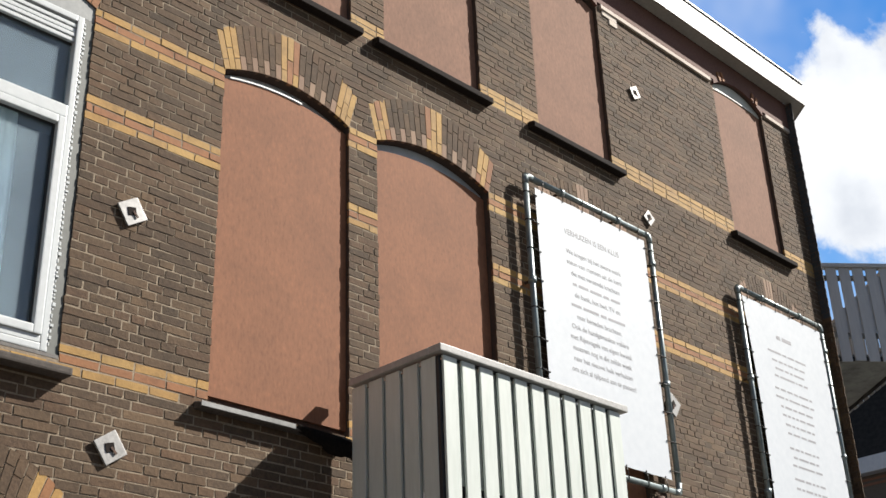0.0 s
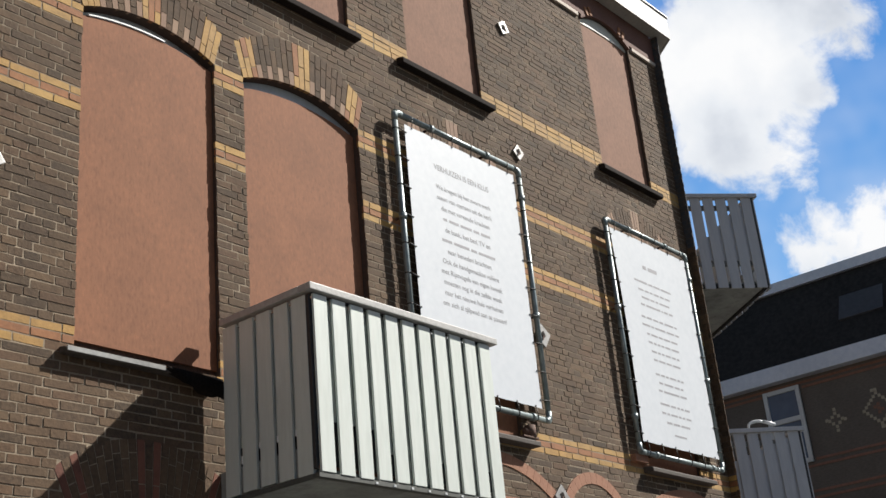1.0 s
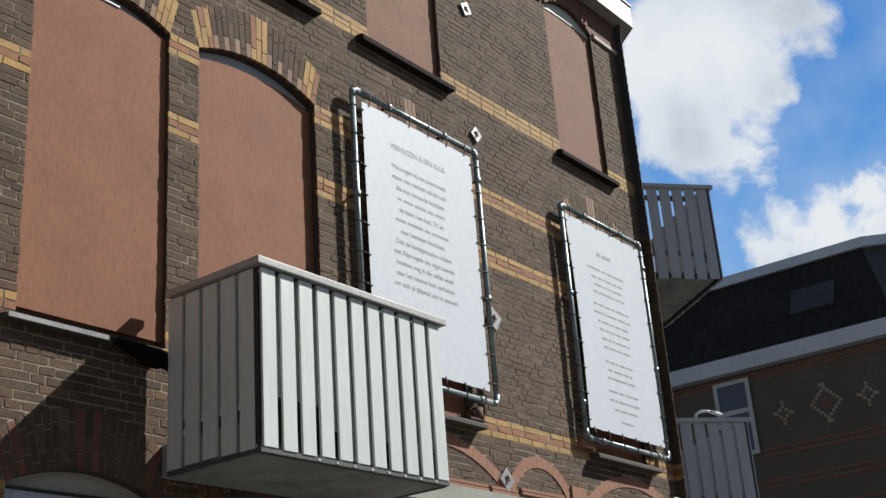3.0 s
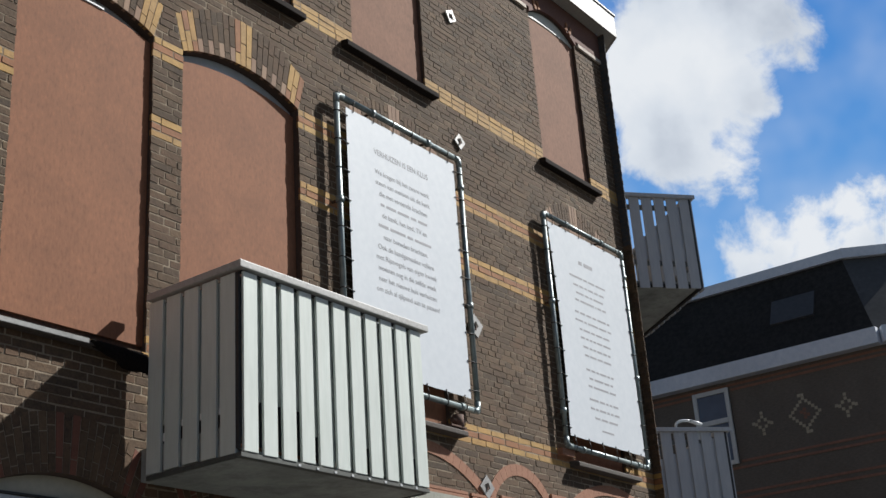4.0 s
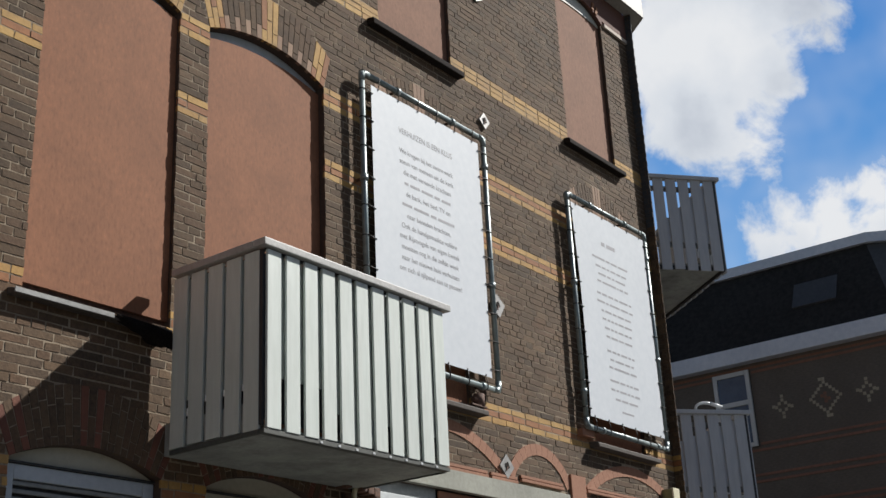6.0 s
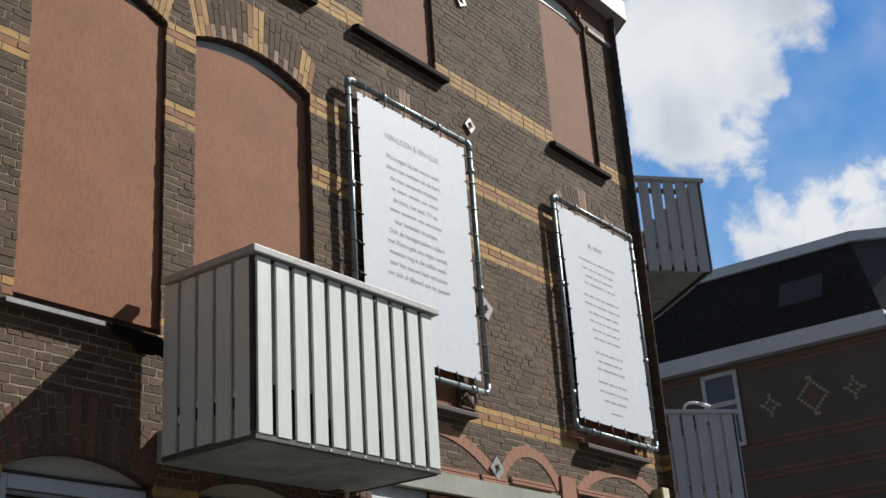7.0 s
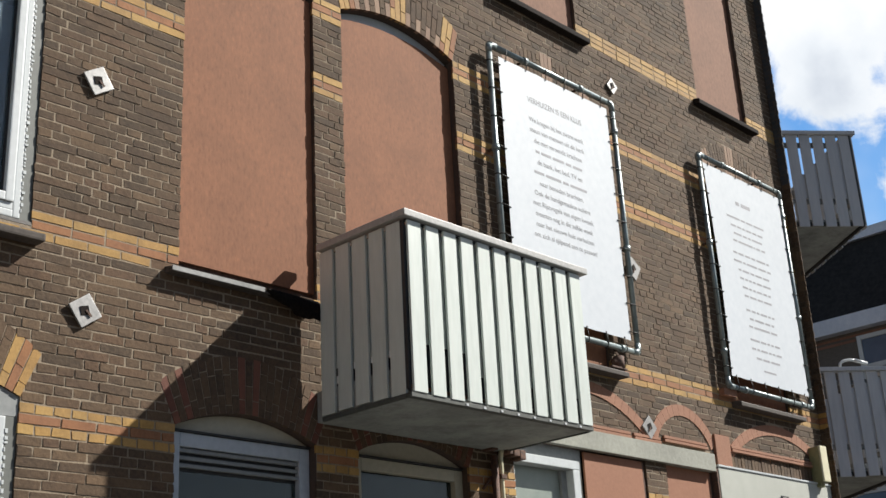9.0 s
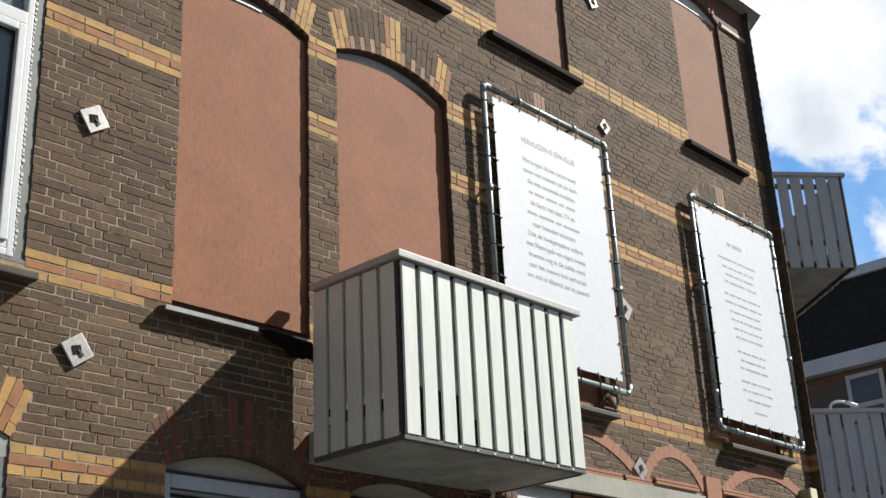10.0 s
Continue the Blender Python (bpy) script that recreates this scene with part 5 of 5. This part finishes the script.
    f = math_node('ADD', low, math_node('MULTIPLY', math_node('SUBTRACT', big, 0.5), 3.4))
    cover = N("ShaderNodeMapRange")
    cover.interpolation_type = 'SMOOTHSTEP'
    Lk(f, cover.inputs[0])
    for s, v in zip(cover.inputs[1:5], (0.30, -0.42, 0.0, 1.0)):
        s.default_value = v
    # thin veil outside the puffs
    veil = math_node('MULTIPLY', math_node('SUBTRACT', fine, 0.42, True), 0.9)
    cov = math_node('MAXIMUM', cover.outputs[0], veil)
    sep = N("ShaderNodeSeparateXYZ")
    Lk(d, sep.inputs[0])
    blue = ramp(nt, sep.outputs[2], [(0.0, (0.54, 0.73, 0.93)), (0.30, (0.21, 0.47, 0.87)), (0.52, (0.09, 0.29, 0.72)), (1.0, (0.045, 0.165, 0.5))])
    shade = ramp(nt, math_node('ADD', math_node('MULTIPLY', fbm(9, 5, 0.5), 0.9), math_node('MULTIPLY', f, 0.03)),
                 [(0.29, (0.62, 0.66, 0.73)), (0.42, (0.85, 0.88, 0.92)), (0.55, (1.0, 1.0, 1.0))])
    em = N("ShaderNodeEmission")
    Lk(mixed(nt, blue, shade, cov), em.inputs[0])
    em.inputs[1].default_value = 0.58
    out = N("ShaderNodeOutputMaterial")
    Lk(em.outputs[0], out.inputs[0])
    tagged(link("backdrop", bm, m), "blue summer sky with bright white cumulus clouds", "sky", kind="structure")


sky_backdrop()


# ---- brickwork of the front wall ----
def ring_points(o):
    l, r, b, s, rise = OPENINGS[o]
    cx, cz, rad = arc_centre(o)
    th = RINGS[o]
    a1 = math.asin((r - l) / 2 / rad)
    return cx, cz, rad, th, a1


LEAN_UP, LEAN_LOW = 0.62, 0.92     # the outer ends of the voussoirs lean less than the radius


def ring_depth(o, a, a1):
    return RINGS[o] * (1.12 - 0.26 * (a / a1) ** 2)


def arch_ring(o, third, bottoms):
    """Voussoirs: three groups of pale bricks (ends and crown) with brown ones between them, their feet pale in turns."""
    cx, cz, rad, th, a1 = ring_points(o)
    n = 23
    LEAN = LEAN_LOW if o.startswith("g") else LEAN_UP
    main, third = third if isinstance(third, tuple) else ("yellow", third)
    pale = {i: main if i % 10 != 1 else third for i in (0, 1, 2, 10, 11, 12, 20, 21, 22)}
    for i in range(n):
        p, q = -a1 + 2 * a1 * (i + 0.06) / n, -a1 + 2 * a1 * (i + 0.94) / n

        def pt(a, ao, t):
            inner = Vector((cx + math.sin(a) * rad, cz + math.cos(a) * rad))
            d = ring_depth(o, ao, a1)
            return inner + Vector((math.sin(ao * LEAN), math.cos(ao * LEAN))) * d * t
        pc, qc = p, q
        if i in pale:
            cuts = [(0.0, 0.49, pale[i]), (0.51, 1.0, pale[i])] if i % 2 else [(0.0, 0.24, pale[i]), (0.26, 0.99, pale[i])]
            cuts = [(a, b * (1.0 if 9 < i < 13 else 0.99), "orange" if c == "yellow" and random.random() < 0.14 else c) for a, b, c in cuts]
        else:
            foot = 0.30 if i % 2 else 0.13
            cuts = [(0.0, foot, bottoms if i % 2 else "brown"), (foot + 0.02, 0.66 + 0.1 * (i % 2), "brown"), (0.68 + 0.1 * (i % 2), 1.0, "brown")]
        for t0, t1, kind in cuts:
            bm = bmesh.new()
            o2 = [pt(p, pc, t0), pt(q, qc, t0), pt(q, qc, t1), pt(p, pc, t1)]
            prism(bm, [(v.x, v.y) for v in o2], random.uniform(-0.003, 0.001), 0.03)
            part("voussoir", bm, M[kind, "object"], wall_front)


for o in ("parlour_window", "w1", "w2", "w3", "w4"):
    arch_ring(o, "orange" if o == "parlour_window" else ("pink", "pink") if o in ("w3", "w4") else "yellow", "pink")
# gw1 and gw2 get shade-darkened red and brown in place of orange and yellow
for o in ("ga", "gw1", "gw2"):
    arch_ring(o, "orange" if o == "ga" else ("red", "brown"), "brown")

BANDS = {}
for top_k in (57, 39, 28, 0, -19, -30):
    for k in range(3):
        BANDS[top_k - 1 - k] = "yellow" if k != 1 or top_k == 57 else "orange"

ARCHES = [(2.95, 0.90, 3.70, 4.01), (4.41, 0.53, 3.66, 3.985), (6.13, 0.965, 3.668, 3.995)]


def blocked(z0, z1):
    """Stretches of x without wall bricks in the course from z0 to z1."""
    out = []
    zm = (z0 + z1) / 2
    for o, (l, r, b, s, rise) in OPENINGS.items():
        if z1 <= b + 0.004:
            continue
        if zm < s:
            if zm > b:
                out.append((l, r))
            continue
        if o in RINGS:
            cx, cz, rad, th, a1 = ring_points(o)
            LEAN = LEAN_LOW if o.startswith("g") else LEAN_UP
            ends = ring_depth(o, a1, a1)
            end = math.cos(a1 * LEAN) * ends
            hw = (r - l) / 2 + math.sin(a1 * LEAN) * ends
            if zm < s + end:
                w = (r - l) / 2 + math.tan(a1 * LEAN) * (zm - s) + 0.006
                out.append((cx - w, cx + w))
            else:
                up = rise + ring_depth(o, 0, a1) - end - 0.012
                ro = (hw * hw + up * up) / (2 * up)
                dz = zm - (s + end + up - ro)
                if dz < ro:
                    w = math.sqrt(ro * ro - dz * dz)
                    out.append((cx - w, cx + w))
        elif rise and zm < s + rise:
            x = (l + r) / 2
            cx, cz, rad = arc_centre(o)
            w = math.sqrt(max(rad * rad - (zm - cz) ** 2, 0)) + 0.01
            out.append((cx - w, cx + w))
    for cx, half, spring, crown in ARCHES:
        rise = crown - spring
        rad = (half * half + rise * rise) / (2 * rise)
        if spring - 0.02 < zm < crown:
            wo = math.sqrt(max(rad * rad - (zm - crown + rad) ** 2, 0))
            ri = rad - 0.105
            inn = ri * ri - (zm - crown + rad) ** 2
            if inn > 0:
                wi = math.sqrt(inn)
                out += [(cx - wo - 0.004, cx - wi + 0.004), (cx + wi - 0.004, cx + wo + 0.004)]
            else:
                out.append((cx - wo, cx + wo))
    if 3.40 < zm < 3.57:
        out.append((2.0, 4.84))
    if zm < 3.48:
        out.append((4.85, 7.1))
    if 3.476 < zm < 3.77:
        out.append((4.90, 5.17))
    if 3.48 < zm < 3.66:
        out.append((5.17, 7.1))
    out.sort()
    return out


rng = random.Random(7)
lo_k, hi_k = int((0.9 - BAND_TOP) / COURSE), int((9.60 - BAND_TOP) / COURSE)
rest = {"brown": ([], []), "yellow": ([], []), "orange": ([], [])}
unit = {}
singles = 0
for k in range(lo_k, hi_k):
    z0 = BAND_TOP + k * COURSE
    z1 = z0 + COURSE
    kind = BANDS.get(k, "brown")
    if z0 > 9.36 and kind == "brown":
        continue
    runs, x = [], WALL_L
    for a, b in blocked(z0, z1) + [(WALL_R, WALL_R)]:
        if a - x > 0.02:
            runs.append((x, min(a, WALL_R)))
        x = max(x, b)
    headers = (k % 2 == 0) if kind == "brown" else (k < -10 and kind == "yellow")
    for a, b in runs:
        # lay the course from a fixed bond so that joints line up over openings
        pitch = 0.1085 if headers else 0.217
        off = (0.054 if headers else (0.0 if k % 4 == 1 else 0.1085)) + 1000 * pitch
        cuts = [a]
        i = math.floor((a + off) / pitch) + 1
        while i * pitch - off < b:
            c = i * pitch - off + rng.uniform(-0.007, 0.007)
            if kind == "brown" and not headers and rng.random() < 0.16:
                c2 = c - pitch / 2
                if c2 - cuts[-1] > 0.06:
                    cuts.append(c2)
            elif kind == "brown" and headers and rng.random() < 0.28:
                i += 1
                continue
            if c - cuts[-1] > 0.045 and b - c > 0.03:
                cuts.append(c)
            i += 1
        cuts.append(b)
        for c0, c1 in zip(cuts, cuts[1:]):
            e0 = c0 + (0.006 if c0 > a else rng.uniform(-0.006, 0.004))
            e1 = c1 - (0.006 if c1 < b else rng.uniform(-0.006, 0.004))
            j0, j1 = rng.uniform(-0.0012, 0.0012), rng.uniform(-0.0012, 0.0012)
            zz0, zz1 = z0 + 0.0056 + j0, z1 - 0.0056 + j1
            yf = rng.uniform(-0.0022, 0.0012)
            t = rng.uniform(-0.0011, 0.0011)
            w4 = [rng.uniform(-0.0034, 0.0034) for _ in range(8)]
            kb = "brown" if k in (-3, -2, -1) and -1.2 < (e0 + e1) / 2 < 0.06 else kind
            verts = [(e0 + w4[0], yf + t, zz0 + w4[1]), (e1 + w4[2], yf - t, zz0 + w4[3]), (e1 + w4[4], yf - t, zz1 + w4[5]), (e0 + w4[6], yf + t, zz1 + w4[7]),
                     (e0, 0.02, zz0), (e1, 0.02, zz0), (e1, 0.02, zz1), (e0, 0.02, zz1)]
            faces = [(0, 1, 2, 3), (0, 4, 5, 1), (1, 5, 6, 2), (2, 6, 7, 3), (3, 7, 4, 0)]
            if -2.11 < e0 and e1 < -1.09 and 3.35 < z0 < 5.75 and singles < 300:
                key = (kind, round((e1 - e0) / 0.006), rng.randrange(4))
                if key not in unit:
                    me = bpy.data.meshes.new("brick")
                    w, h = key[1] * 0.003, (COURSE - 0.0112) / 2
                    q = [rng.uniform(-0.0034, 0.0034) for _ in range(8)]
                    me.from_pydata([(q[0] - w, 0.0004, q[1] - h), (w + q[2], -0.0004, q[3] - h), (w + q[4], -0.0004, h + q[5]), (q[6] - w, 0.0004, h + q[7]), (-w, 0.02, -h), (w, 0.02, -h), (w, 0.02, h), (-w, 0.02, h)], [], faces)
                    me.materials.append(M[kind, "object"])
                    unit[key] = me
                ob = new("brick", unit[key])
                ob.parent = wall_front
                ob.location = ((e0 + e1) / 2, yf, (z0 + z1) / 2 + j0)
                singles += 1
            else:
                vs, fs = rest[kb]
                n = len(vs)
                vs += verts
                fs += [tuple(n + q for q in f) for f in faces]
for kind, (vs, fs) in rest.items():
    me = bpy.data.meshes.new("brickwork")
    me.from_pydata(vs, [], fs)
    me.materials.append(M[kind, "island"])
    ob = new("brickwork", me)
    ob.parent = wall_front
    tagged(ob, kind + " bricks of the facade", kind="stuff")
